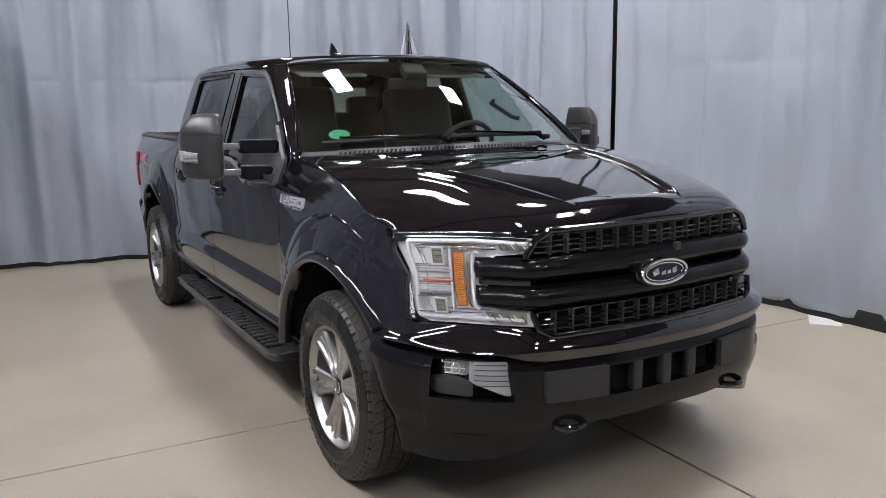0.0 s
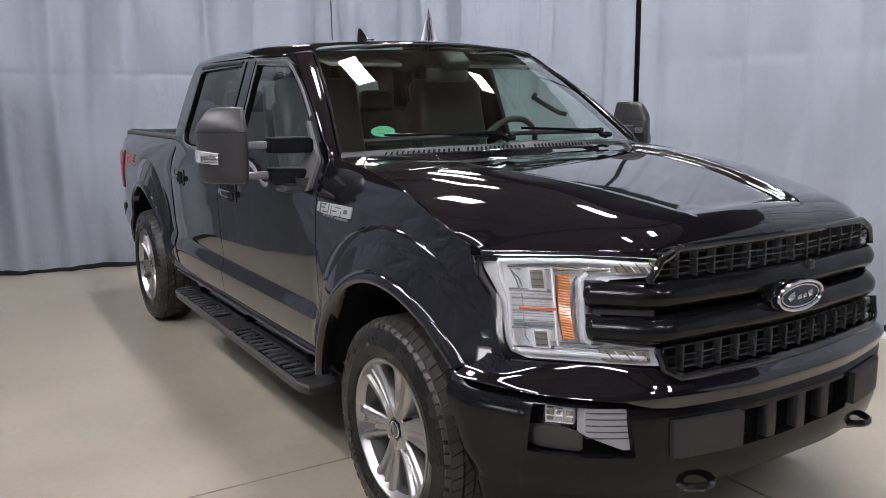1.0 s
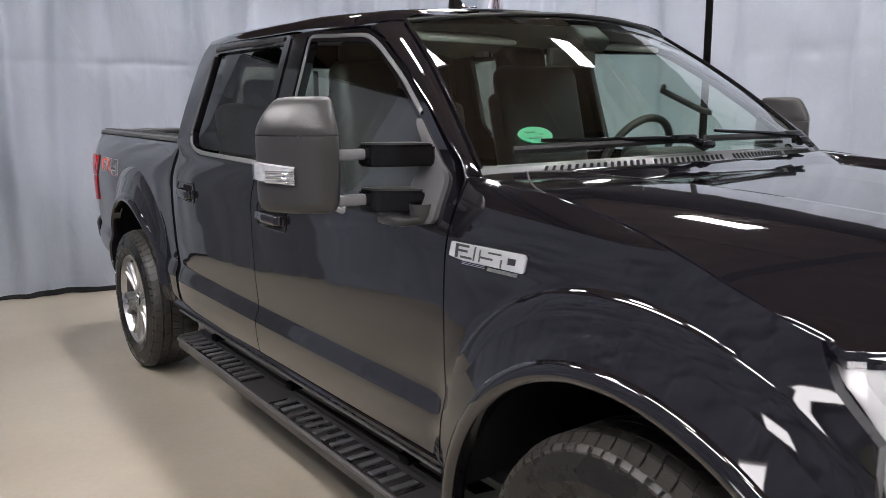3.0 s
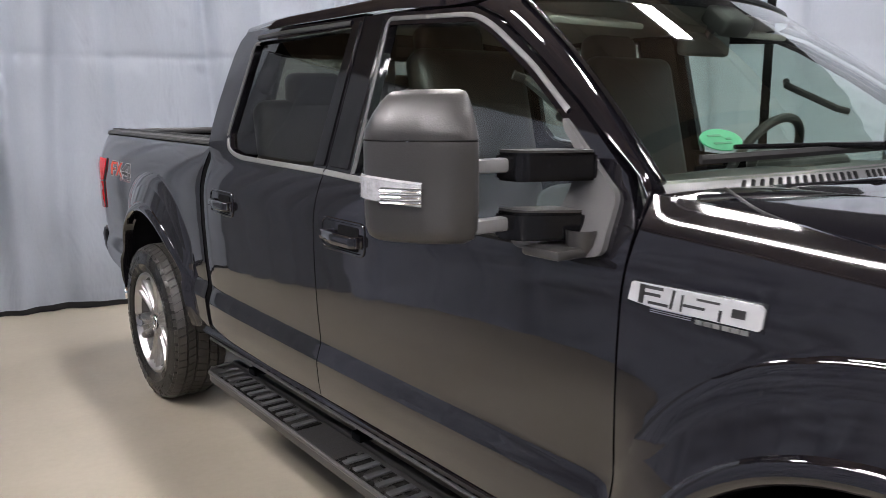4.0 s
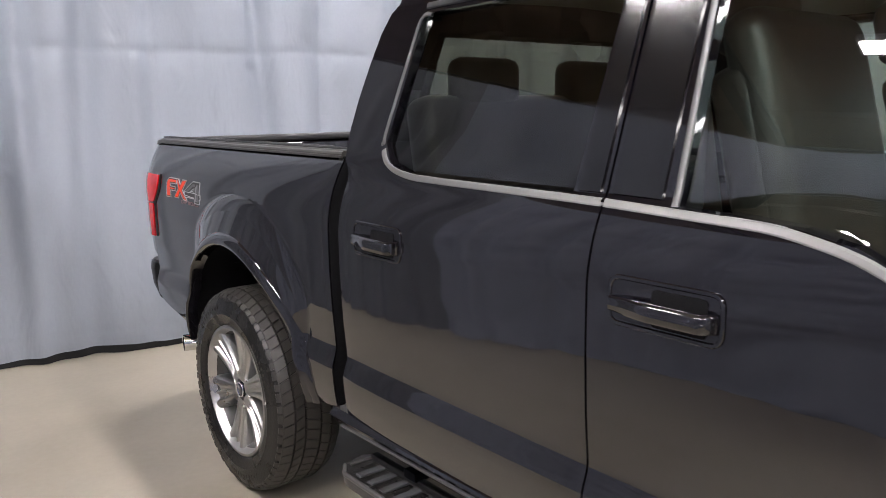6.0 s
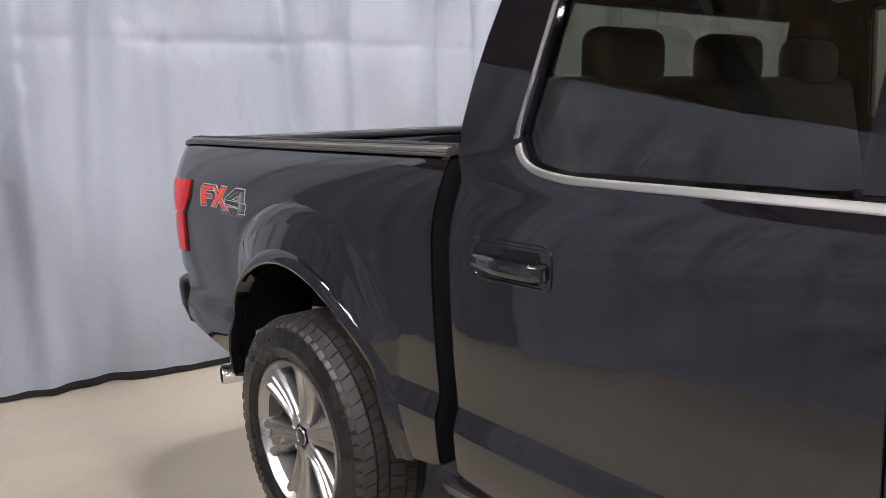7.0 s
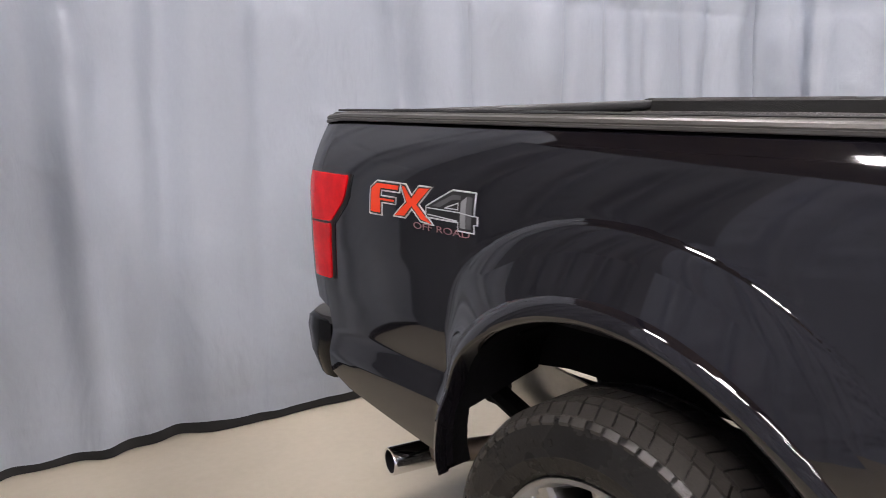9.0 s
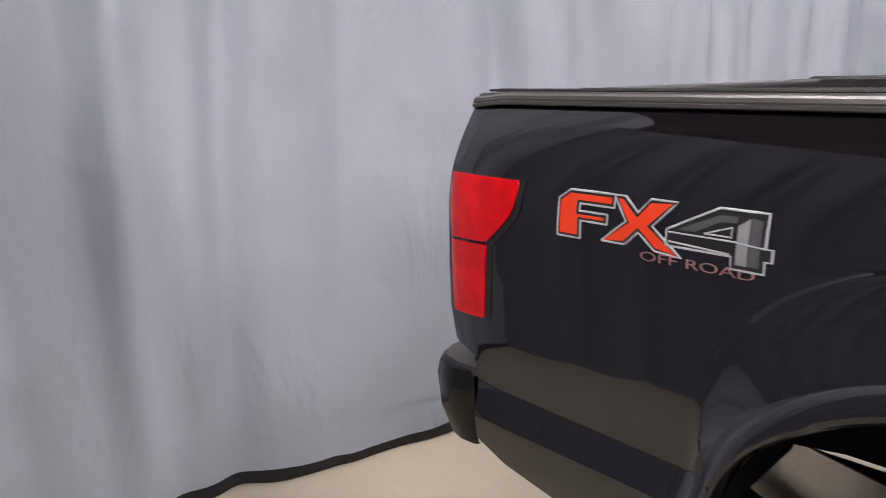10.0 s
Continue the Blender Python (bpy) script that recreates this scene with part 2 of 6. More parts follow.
def grid(rows, closed_u=False, closed_v=False, bm=None):
    """Quads between rows of points."""
    bm = bm or bmesh.new()
    vs = [[bm.verts.new(p) for p in r] for r in rows]
    n, k = len(vs), len(vs[0])
    for i in range(n if closed_u else n - 1):
        for j in range(k if closed_v else k - 1):
            a, b = vs[i][j], vs[i][(j + 1) % k]
            c, d = vs[(i + 1) % n][(j + 1) % k], vs[(i + 1) % n][j]
            try:
                bm.faces.new((a, b, c, d))
            except ValueError:
                pass
    return bm


def merge(*bms):
    out = bms[0]
    for b in bms[1:]:
        me = bpy.data.meshes.new("tmp")
        b.to_mesh(me)
        b.free()
        out.from_mesh(me)
        bpy.data.meshes.remove(me)
    return out


def outward(bm):
    bmesh.ops.recalc_face_normals(bm, faces=bm.faces[:])
    return bm


def rbox(c, s, r=0.01, seg=2, m=None):
    """Box with rounded edges."""
    bm = bmesh.new()
    bmesh.ops.create_cube(bm, size=1)
    bmesh.ops.scale(bm, vec=s, verts=bm.verts[:])
    if r > 0:
        bmesh.ops.bevel(bm, geom=bm.edges[:], offset=min(r, 0.49 * min(s)), segments=seg, profile=0.5, affect="EDGES")
    if m is not None:
        bmesh.ops.transform(bm, matrix=m, verts=bm.verts[:])
    bmesh.ops.translate(bm, vec=c, verts=bm.verts[:])
    return bm


def tube(pts, r, n=10, cap=True, flat=1.0):
    """Round bar along points; r a number or one a point."""
    pts = [Vector(p) for p in pts]
    rs = r if isinstance(r, (list, tuple)) else [r] * len(pts)
    rows, up = [], None
    for i, p in enumerate(pts):
        t = (pts[min(i + 1, len(pts) - 1)] - pts[max(i - 1, 0)]).normalized()
        if up is None:
            up = Vector((0, 0, 1)) if abs(t.z) < 0.9 else Vector((1, 0, 0))
        a = t.cross(up).normalized()
        b = a.cross(t).normalized()
        up = b
        rows.append([p + (a * math.cos(k * math.tau / n) + b * math.sin(k * math.tau / n) * flat) * rs[i] for k in range(n)])
    bm = grid(rows, closed_v=True)
    if cap:
        bm.verts.ensure_lookup_table()
        bm.faces.new([bm.verts[k] for k in range(n)][::-1])
        bm.faces.new([bm.verts[(len(pts) - 1) * n + k] for k in range(n)])
    return outward(bm)


def lathe(profile, n=48, axis="x"):
    """Turns (radius, along) points round the x axis."""
    rows = []
    for k in range(n):
        a = k * math.tau / n
        rows.append([(h, r * math.cos(a), r * math.sin(a)) for r, h in profile])
    return outward(grid(rows, closed_u=True))


def prism(poly, f0, f1):
    """Solid between two mappings of a flat outline."""
    bm = bmesh.new()
    a = [bm.verts.new(f0(*p)) for p in poly]
    b = [bm.verts.new(f1(*p)) for p in poly]
    n = len(poly)
    bm.faces.new(a)
    bm.faces.new(b[::-1])
    for i in range(n):
        bm.faces.new((a[i], b[i], b[(i + 1) % n], a[(i + 1) % n]))
    return outward(bm)


def round_poly(poly, r, seg=4):
    """Outline with its corners rounded; r a number or one a corner."""
    out, n = [], len(poly)
    rs = r if isinstance(r, (list, tuple)) else [r] * n
    for i, p in enumerate(poly):
        p, a, b = Vector(p), Vector(poly[i - 1]), Vector(poly[(i + 1) % n])
        da, db = a - p, b - p
        k = min(rs[i], 0.49 * da.length, 0.49 * db.length)
        if k < 1e-4:
            out.append(tuple(p))
            continue
        p0, p1 = p + da.normalized() * k, p + db.normalized() * k
        for j in range(seg + 1):
            t = j / seg
            out.append(tuple(p0 * (1 - t) ** 2 + p * 2 * t * (1 - t) + p1 * t * t))
    return out


def sheet(polys, fn, du=0.03, dv=0.025, rim=None):
    """Curved skin: flat outlines cut into a fine grid, then laid on the surface fn(u, v). rim: a shift for a turned-in edge."""
    bm = bmesh.new()
    for poly in polys:
        bm.faces.new([bm.verts.new((u, v, 0)) for u, v in poly])
    bmesh.ops.remove_doubles(bm, verts=bm.verts[:], dist=1e-5)
    us = [v.co.x for v in bm.verts]
    vs = [v.co.y for v in bm.verts]
    for lo, hi, d, no in ((min(us), max(us), du, (1, 0, 0)), (min(vs), max(vs), dv, (0, 1, 0))):
        k = math.floor(lo / d) + 1
        while k * d < hi - 1e-6:
            bmesh.ops.bisect_plane(bm, geom=bm.verts[:] + bm.edges[:] + bm.faces[:], dist=1e-6,
                                   plane_co=(no[0] * k * d, no[1] * k * d, 0), plane_no=no)
            k += 1
    for v in bm.verts:
        v.co = fn(v.co.x, v.co.y)
    if rim is not None:
        ed = [e for e in bm.edges if len(e.link_faces) == 1]
        got = bmesh.ops.extrude_edge_only(bm, edges=ed)
        new_v = [g for g in got["geom"] if isinstance(g, bmesh.types.BMVert)]
        bmesh.ops.translate(bm, vec=rim, verts=new_v)
    return bm


def flip_x(bm):
    bmesh.ops.scale(bm, vec=(-1, 1, 1), verts=bm.verts[:])
    bmesh.ops.reverse_faces(bm, faces=bm.faces[:])
    return bm


def words(text, size, fn, depth=0.002):
    """Lettering in the built-in font, laid by fn(u, v, d)."""
    cu = bpy.data.curves.new("lettering", "FONT")
    cu.body, cu.size, cu.extrude = text, size, depth
    ob = new("lettering", cu)
    me = bpy.data.meshes.new_from_object(ob.evaluated_get(bpy.context.evaluated_depsgraph_get()))
    bpy.data.objects.remove(ob)
    bm = bmesh.new()
    bm.from_mesh(me)
    bpy.data.meshes.remove(me)
    for v in bm.verts:
        v.co = fn(v.co.x, v.co.y, v.co.z)
    return bm


# ---- the hall ----
ROOM = pose(0.47, 0.62, 0, 0, 0, -2.6)


def build_floor():
    base = link("floor", rbox((0, -2, -0.06), (20, 26, 0.1), 0), DARK)
    base.matrix_basis = ROOM
    tagged(base, "pale polished concrete floor with saw-cut joints", "floor", kind="structure")
    us, vs = (-9.9, -4.6, 0.0, 4.6, 9.9), (-14.9, -9.4, -4.7, 0.0, 10.9)
    for i in range(4):
        for j in range(4):
            a, b, c, d = us[i], us[i + 1], vs[j], vs[j + 1]
            g = 0.0045  # the joint under the truck is cut wider than the rest
            ga, gb = (0.008 if a == 0 else g), (0.008 if b == 0 else g)
            bm = rbox(((a + ga + b - gb) / 2, (c + d) / 2, -0.006), (b - a - ga - gb, d - c - 2 * g, 0.012), 0.0012, 1)
            link("slab", bm, FLOORM, base)


def curtain_rows(length, folds, seed, bottom, top, flare=0.0, loose=1.0, crinkle=0.0, bend=0.0, fine=False, taut=False, turn=(99, 0)):
    rng = random.Random(seed)
    extra = [(rng.uniform(0, length), rng.uniform(0.04, 0.12), rng.uniform(-0.085, 0.075), rng.uniform(-0.03, 0.03)) for _ in range(int(length * 4.2))]
    n = int(length / (0.017 if fine else 0.028))
    nz = 150 if fine else 80
    zs = [bottom + (top - bottom) * k / nz for k in range(nz + 1)]
    # small sharp crumples, each a few parallel ridges
    crumple = [(rng.uniform(0, length), rng.uniform(0.25, 2.3), rng.uniform(0.05, 0.13), rng.uniform(0.03, 0.06), rng.uniform(0.004, 0.010), rng.uniform(-0.9, 0.9), rng.uniform(60, 110)) for _ in range(int(length * (3.4 if fine else 0)))]
    pucker = [(rng.uniform(0, length), rng.uniform(0.5, 2.5), rng.uniform(0.03, 0.07), rng.uniform(0.025, 0.05), rng.uniform(-0.016, 0.016)) for _ in range(int(length * 7))]
    rows = []
    for z in zs:
        row = []
        h = (z - bottom) / (top - bottom)
        for i in range(n + 1):
            s = length * i / n
            d = 0.0
            for c, w, a in folds:
                c2 = c + 0.05 * math.sin(z * 1.3 + c * 3)
                if abs(s - c2) < 2.6 * w:
                    d += a * 1.25 * (0.42 + 0.58 * h) * math.exp(-((s - c2) / w) ** 2)
            for c, w, a, dr in extra:
                if abs(s - c - dr * z) < 2.6 * w:
                    d += a * (0.30 + 0.80 * h) * math.exp(-((s - c - dr * z) / w) ** 2)
            for c, cz, w, wz, a in pucker:
                if abs(s - c) < 2.5 * w and abs(z - cz) < 2.5 * wz:
                    d += a * math.exp(-((s - c) / w) ** 2 - ((z - cz + 0.4 * (s - c)) / wz) ** 2)
            for c, cz, w, wz, a, lean, freq in crumple:
                if abs(s - c) < 2.2 * w and abs(z - cz) < 2.2 * wz:
                    e = z - cz + lean * (s - c)
                    d += a * math.exp(-((s - c) / w) ** 2 - (e / wz) ** 2) * (1 - 2 * abs(math.sin(e * freq)))
            q = Vector((s * 1.1, z * 0.5, seed))
            d += 0.06 * (0.4 + 0.6 * h) * noise.noise(q) + 0.030 * noise.noise(q * 3.1) + 0.006 * noise.noise(Vector((s * 6, z * 4.5, seed)))
            if crinkle:
                g = Vector((s * 1.1 + z * 1.5, z * 0.7 - s * 0.5, seed + 4))
                d += crinkle * (1 - 0.75 * step(turn[0] - 0.9, turn[0] + 0.3, s)) * (noise.noise(g * 1.4) + 0.40 * noise.noise(g * 3.6))
            # creased line where the cloth was folded in storage
            d += 0.010 * math.exp(-((z - 1.87 - 0.015 * noise.noise(Vector((s * 2, 0, seed)))) / 0.022) ** 2)
            # sewn hem, gathered a little along its stitches
            d += (0.006 + 0.006 * noise.noise(Vector((s * 9, 3, seed)))) * math.exp(-((z - bottom - 0.10) / 0.012) ** 2)
            d += flare * max(0, 1 - h * 5) ** 2
            zz = z
            if h < 0.012:
                zz += 0.020 * noise.noise(Vector((s * 1.9, 7, seed))) + 0.010 * noise.noise(Vector((s * 6.5, 9, seed)))
            if taut:
                d *= 1 - 0.9 * step(0.80, 1.0, h)
            d *= loose * min(1, 0.1 + min(s, length - s) / 0.16)
            row.append((s, d + bend * max(0, 2.05 - s) - turn[1] * (math.sqrt((max(0, s - turn[0] + 0.4)) ** 2 + 0.09) - 0.3), zz))
        rows.append(row)
    return rows


def curtain(start, along, length, folds, seed, label, bottom=0.046, top=3.3, flare=0.0, loose=1.0, cloth=None, crinkle=0.0, hemmed=True, bend=0.0, fine=False, taut=False, turn=(99, 0)):
    """A hanging cloth from start, running along the given direction (degrees, in the hall's axes), its face to the right of that way."""
    rows = curtain_rows(length, folds, seed, bottom, top, flare, loose, crinkle, bend, fine, taut, turn)
    hem = grid([[(x, y + 0.001, 0.003) for x, y, z in rows[0]], [(x, y + 0.001, z + 0.001) for x, y, z in rows[0]],
                [(x, y + 0.012, z + 0.001) for x, y, z in rows[0]], [(x, y + 0.012, 0.003) for x, y, z in rows[0]]])
    bm = grid(rows)
    got = bmesh.ops.extrude_face_region(bm, geom=bm.faces[:])
    bmesh.ops.translate(bm, vec=(0, 0.004, 0), verts=[g for g in got["geom"] if isinstance(g, bmesh.types.BMVert)])
    outward(bm)
    ob = link("curtain", bm, cloth or CURTAIN, sharp=80)
    ob.matrix_basis = ROOM @ pose(*start, 0, 0, along)
    if taut:
        link("cable", tube([rows[-1][0][:2] + (top + 0.012,), (min(length, turn[0]) * 0.999, rows[-1][0][1], top + 0.012), rows[-1][-1][:2] + (top + 0.012,)], 0.006, 6), SEAL, ob, "thin black carrying cable")
    if hemmed:
        link("hem", outward(hem), WALLM, ob, "black weighted hem")
    else:
        hem.free()
    return tagged(ob, label, "curtain", "curtains round the bay")


def build_curtains():
    lab = "blue-grey heavy curtain hanging in soft folds"
    # rear, one cloth from the open corner to the far side
    f = lambda cs, x0: [(c - x0, w, a) for c, w, a in cs]
    curtain((-2.95, 5.11, 0), 0, 5.44, f([(-1.55, 0.075, 0.10), (-1.98, 0.08, 0.05), (-2.30, 0.07, 0.05), (-0.41, 0.06, 0.085), (-1.21, 0.05, 0.03),
                                       (0.02, 0.04, 0.04), (-2.6, 0.09, 0.06), (0.62, 0.05, 0.06), (0.94, 0.05, 0.06), (1.3, 0.06, 0.05), (1.75, 0.06, 0.05)], -2.95), 11, lab + " behind the truck bed", bend=0.14, fine=True)
    # the side beyond the truck, in two cloths with a black gap
    curtain((2.50, 5.22, 0), -90, 2.96, [(0.4, 0.06, 0.06), (1.0, 0.07, 0.05), (1.7, 0.05, 0.06), (2.4, 0.06, 0.05)], 13, lab + " beside the far door")
    curtain((2.49, 2.18, 0), -90, 9.3, [(0.9, 0.1, 0.04), (1.55, 0.12, 0.07), (1.95, 0.08, 0.07), (2.6, 0.1, 0.06), (3.4, 0.1, 0.06), (4.6, 0.1, 0.06),
                                        (6.0, 0.1, 0.06), (7.4, 0.1, 0.06)], 14, lab + " beyond the hood", flare=0.10)
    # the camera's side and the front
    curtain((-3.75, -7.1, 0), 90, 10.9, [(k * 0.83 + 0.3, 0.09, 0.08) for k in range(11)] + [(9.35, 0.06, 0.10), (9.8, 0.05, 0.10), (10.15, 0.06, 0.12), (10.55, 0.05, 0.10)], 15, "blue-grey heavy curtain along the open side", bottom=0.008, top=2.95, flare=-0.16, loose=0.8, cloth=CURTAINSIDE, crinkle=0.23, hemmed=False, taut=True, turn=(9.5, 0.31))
    # added cloth out of view, coloured dark so the paint mirrors an unlit corner
    curtain((-3.30, 3.77, 0), 73, 1.70, [(0.25, 0.05, 0.12), (0.6, 0.06, 0.13), (0.95, 0.05, 0.12), (1.3, 0.06, 0.12)], 16, "added dark cloth standing in for the unlit open corner", bottom=0.008, top=2.95, flare=-0.06, loose=0.7, cloth=CURTAINSHADE, hemmed=False, taut=True)


def build_shell():
    for nm, c, s in (("wall_north", (0, 10.9, 2.7), (20, 0.2, 5.5)), ("wall_south", (0, -14.9, 2.7), (20, 0.2, 5.5)),
                     ("wall_east", (3.15, -2, 2.7), (0.2, 26, 5.5)), ("wall_west", (-9.9, -2, 2.7), (0.2, 26, 5.5))):
        w = link(nm, rbox(c, s, 0), HALLWALL if nm in ("wall_south", "wall_west") else WALLM)
        w.matrix_basis = ROOM
        tagged(w, "dark painted hall wall behind the curtains", "wall", kind="structure")
    bm = rbox((0, -2, 5.35), (20, 26, 0.1), 0)
    for k in range(10):  # corrugations of the roof deck
        bm = merge(bm, rbox((-9 + 2 * k, -2, 5.27), (0.5, 26, 0.06), 0))
    c = link("ceiling", bm, CEIL)
    c.matrix_basis = ROOM
    tagged(c, "dark brown corrugated hall ceiling", "ceiling", kind="structure")
    for k in range(4):
        y = -9.5 + 4.6 * k
        bm = merge(rbox((0, y, 5.0), (19, 0.16, 0.02), 0), rbox((0, y, 5.2), (19, 0.16, 0.02), 0), rbox((0, y, 5.1), (19, 0.02, 0.2), 0))
        b = link("ceiling_beam", bm, STEEL)
        b.matrix_basis = ROOM
        tagged(b, "dark steel beam under the ceiling", "beam", "ceiling beams", kind="structure")


def build_skirting():
    for c, s in (((0, 5.62, 0.06), (8, 0.02, 0.12)), ((2.62, 3.7, 0.06), (0.02, 3.3, 0.12)), ((2.62, -2.6, 0.06), (0.02, 9.2, 0.12)), ((-3.92, -2.3, 0.06), (0.02, 9.9, 0.12))):
        w = link("baseboard", rbox(c, s, 0), WALLM)
        w.matrix_basis = ROOM
        tagged(w, "black kick board behind the curtain hem", "baseboard", kind="structure")


def ceiling_lamp(name, wide, long, spots, label, group):
    """A flat lamp on two hangers, copied to each spot of the hall's plan."""
    first = None
    for u, v in spots:
        m = ROOM @ pose(u, v, 4.55)
        if first is not None:
            copy_thing(first, m)
            continue
        first = empty(name, m)
        part("housing", rbox((0, 0, 0.03), (wide + 0.04, long + 0.06, 0.05), 0.008), LAMPBODY, first)
        part("diffuser", rbox((0, 0, -0.002), (wide, long, 0.012), 0.003), DIFFUSER, first, "glowing white diffuser")
        for y in (-0.38 * long, 0.38 * long):
            part("hanger", tube([(0, y, 0.05), (0, y, 0.75)], 0.004, 6), STEEL, first)
        tagged(first, label, "ceiling light", group)


def build_panels():
    ceiling_lamp("ceiling_light", 0.27, 0.64, [(-0.5, -5.4), (-0.5, -1.9), (-0.5, 1.6), (-0.5, 4.75), (1.5, -1.3), (1.62, 1.35), (2.15, 5.1), (1.5, -6.4), (-4.05, 1.5), (-4.05, 3.9)],
                 "white panel light hung from the ceiling", "ceiling panel lights")
    ceiling_lamp("strip_light", 0.13, 2.1, [(-4.05, -4.45), (-4.05, -0.95), (-5.4, -6.2), (-5.4, -2.7), (-4.9, 1.6)], "long white strip light hung from the ceiling", "ceiling strip lights")
    ceiling_lamp("tube_light", 0.05, 1.25, [(0.75, 3.0), (1.55, 4.35)], "thin white tube light hung from the ceiling", "ceiling tube lights")


def build_work_light():
    """A low lamp standing before the curtain of the open side."""
    w = empty("work_light", pose(-3.12, -0.74, 0, 0, 0, 90))
    part("lamp_body", rbox((0, 0.03, 0.59), (0.51, 0.05, 0.29), 0.012), LAMPBODY, w)
    part("lamp_face", rbox((0, 0.002, 0.59), (0.46, 0.012, 0.24), 0.005), WORKGLOW, w, "glowing white face")
    for x in (-0.19, 0.19):
        part("stand_leg", tube([(x, 0.04, 0.42), (x, 0.04, 0.012), (x, -0.10, 0.012)], 0.010, 8), STEEL, w)
        part("stand_foot", tube([(x, 0.16, 0.012), (x, -0.10, 0.012)], 0.012, 8), STEEL, w)
    tagged(w, "white glowing work light on a low steel stand", "work light")


build_floor()
build_curtains()
build_shell()
build_skirting()
build_panels()
build_work_light()
p = link("paper_sheet", prism([(-0.14, -0.11), (0.15, -0.10), (0.13, 0.11), (-0.15, 0.10)], lambda x, y: (x, y, 0), lambda x, y: (x, y, 0.004)), PAPER)
p.matrix_basis = pose(3.02, 0.40, 0.0, 0, 0, 35)
tagged(p, "white paper sheet lying on the concrete floor", "paper")
cord = link("hanging_cord", tube([(-0.90, 0.50, 1.80), (-0.902, 0.498, 2.2), (-0.90, 0.50, 3.0), (-0.89, 0.51, 5.29)], 0.0022, 6), SEAL)
tagged(cord, "thin black cord hanging from the ceiling", "cord")


# ---- the pickup truck: front axle at y 0, rear axle at y 3.683, nose towards -y ----
truck = empty("pickup_truck")
tagged(truck, "glossy black crew-cab pickup truck with chrome-spoked wheels", "pickup truck")

ARCHES = ((0.02, 0.435, 0.505, 0.50, 0.64, 0.046), (3.695, 0.455, 0.534, 0.52, 0.660, 0.066))
ZT = np.arange(0.40, 1.02, 0.004)
ST = np.interp(ZT, [0.40, 0.50, 0.545, 0.60, 0.668, 0.676, 0.728, 0.736, 0.85, 1.0], [-0.05, -0.022, -0.009, -0.001, 0.004, 0.003, -0.015, -0.0155, -0.006, 0.0])
ST = np.convolve(np.pad(ST, 3, "edge"), np.ones(7) / 7, "valid")
CABW = ([-0.50, -0.42, -0.30, -0.15, 0.05, 0.6, 1.9, 2.6, 2.84, 2.90], [0.870, 0.893, 0.925, 0.945, 0.955, 0.958, 0.961, 0.956, 0.948, 0.943])
BEDW = ([2.98, 3.03, 3.7, 4.4, 4.74, 4.835], [0.926, 0.927, 0.914, 0.895, 0.882, 0.866])


def foot(y, z, cy, outer):
    """How far the arch of the bed stands narrower than a circle at its feet."""
    if cy < 1:
        return 1.0
    if y > cy:
        return 1 + (0.22 * step(1.08, 0.70, z) if outer else 0.12 * step(0.88, 0.62, z))
    return 1 + (0.22 * step(0.92, 0.68, z) if outer else 0.0)


def bulge(y, z):
    out = 0.0
    for cy, cz, ri, cz2, ro, amp in ARCHES:
        din = math.hypot((y - cy) * foot(y, z, cy, False), z - cz) - ri
        dout = ro - math.hypot((y - cy) * foot(y, z, cy, True), z - cz2)
        if dout > 0:
            u = 0 if din < 0 else din / (din + dout)
            fade = 1 - 0.62 * step(0.98, 0.66, z) if cy > 1 and y < cy else 1.0
            soft = 0.9 * step(1.04, 0.86, z) if cy > 1 and y > cy else 0.0
            out += amp * fade * (1 - u) ** (1 + soft) * (1.0 + 0.18 * u)
    return out


def side(y, z, bed=False):
    """Half width of the body skin."""
    w = spl(y, *(BEDW if bed else CABW))
    a = 1.0 if bed else step(-0.1, 0.9, y)
    tuck = (1 - a) * max(0, z - 1.0) ** 2 + a * 1.4 * max(0, z - 1.12) ** 2
    low = float(np.interp(z, ZT, ST)) * (1 if bed else step(0.56, 0.66, y))
    x = w - tuck + (low if z < 1.0 else 0) + bulge(y, z)
    if not bed:
        g = 0.90 - (z - 1.33) * 0.33 + 0.018 * step(1.95, 2.65, y)
        x = x + (g - x) * step(1.28, 1.36, z) * step(0.52, 0.70, y)
    return x


def on_side(s, bed=False, off=0.0):
    return lambda y, z: Vector((s * (side(y, z, bed) + off), y, z))


def arc(cy, cz, r, z0, z1, n=40):
    """Arch outline from its front foot at height z0 over the top to its rear foot at z1."""
    a0, a1 = math.pi - math.asin((z0 - cz) / r), math.asin((z1 - cz) / r)
    out = []
    for k in range(n + 1):
        y, z = cy + r * math.cos(a0 + (a1 - a0) * k / n), cz + r * math.sin(a0 + (a1 - a0) * k / n)
        out.append((cy + (y - cy) / foot(y, z, cy, r > 0.6), z))
    return out


def zcut(y):
    """Height of the seam between hood and fender."""
    return spl(y, [-0.42, -0.3, 0.0, 0.3, 0.6], [1.118, 1.165, 1.262, 1.318, 1.345])


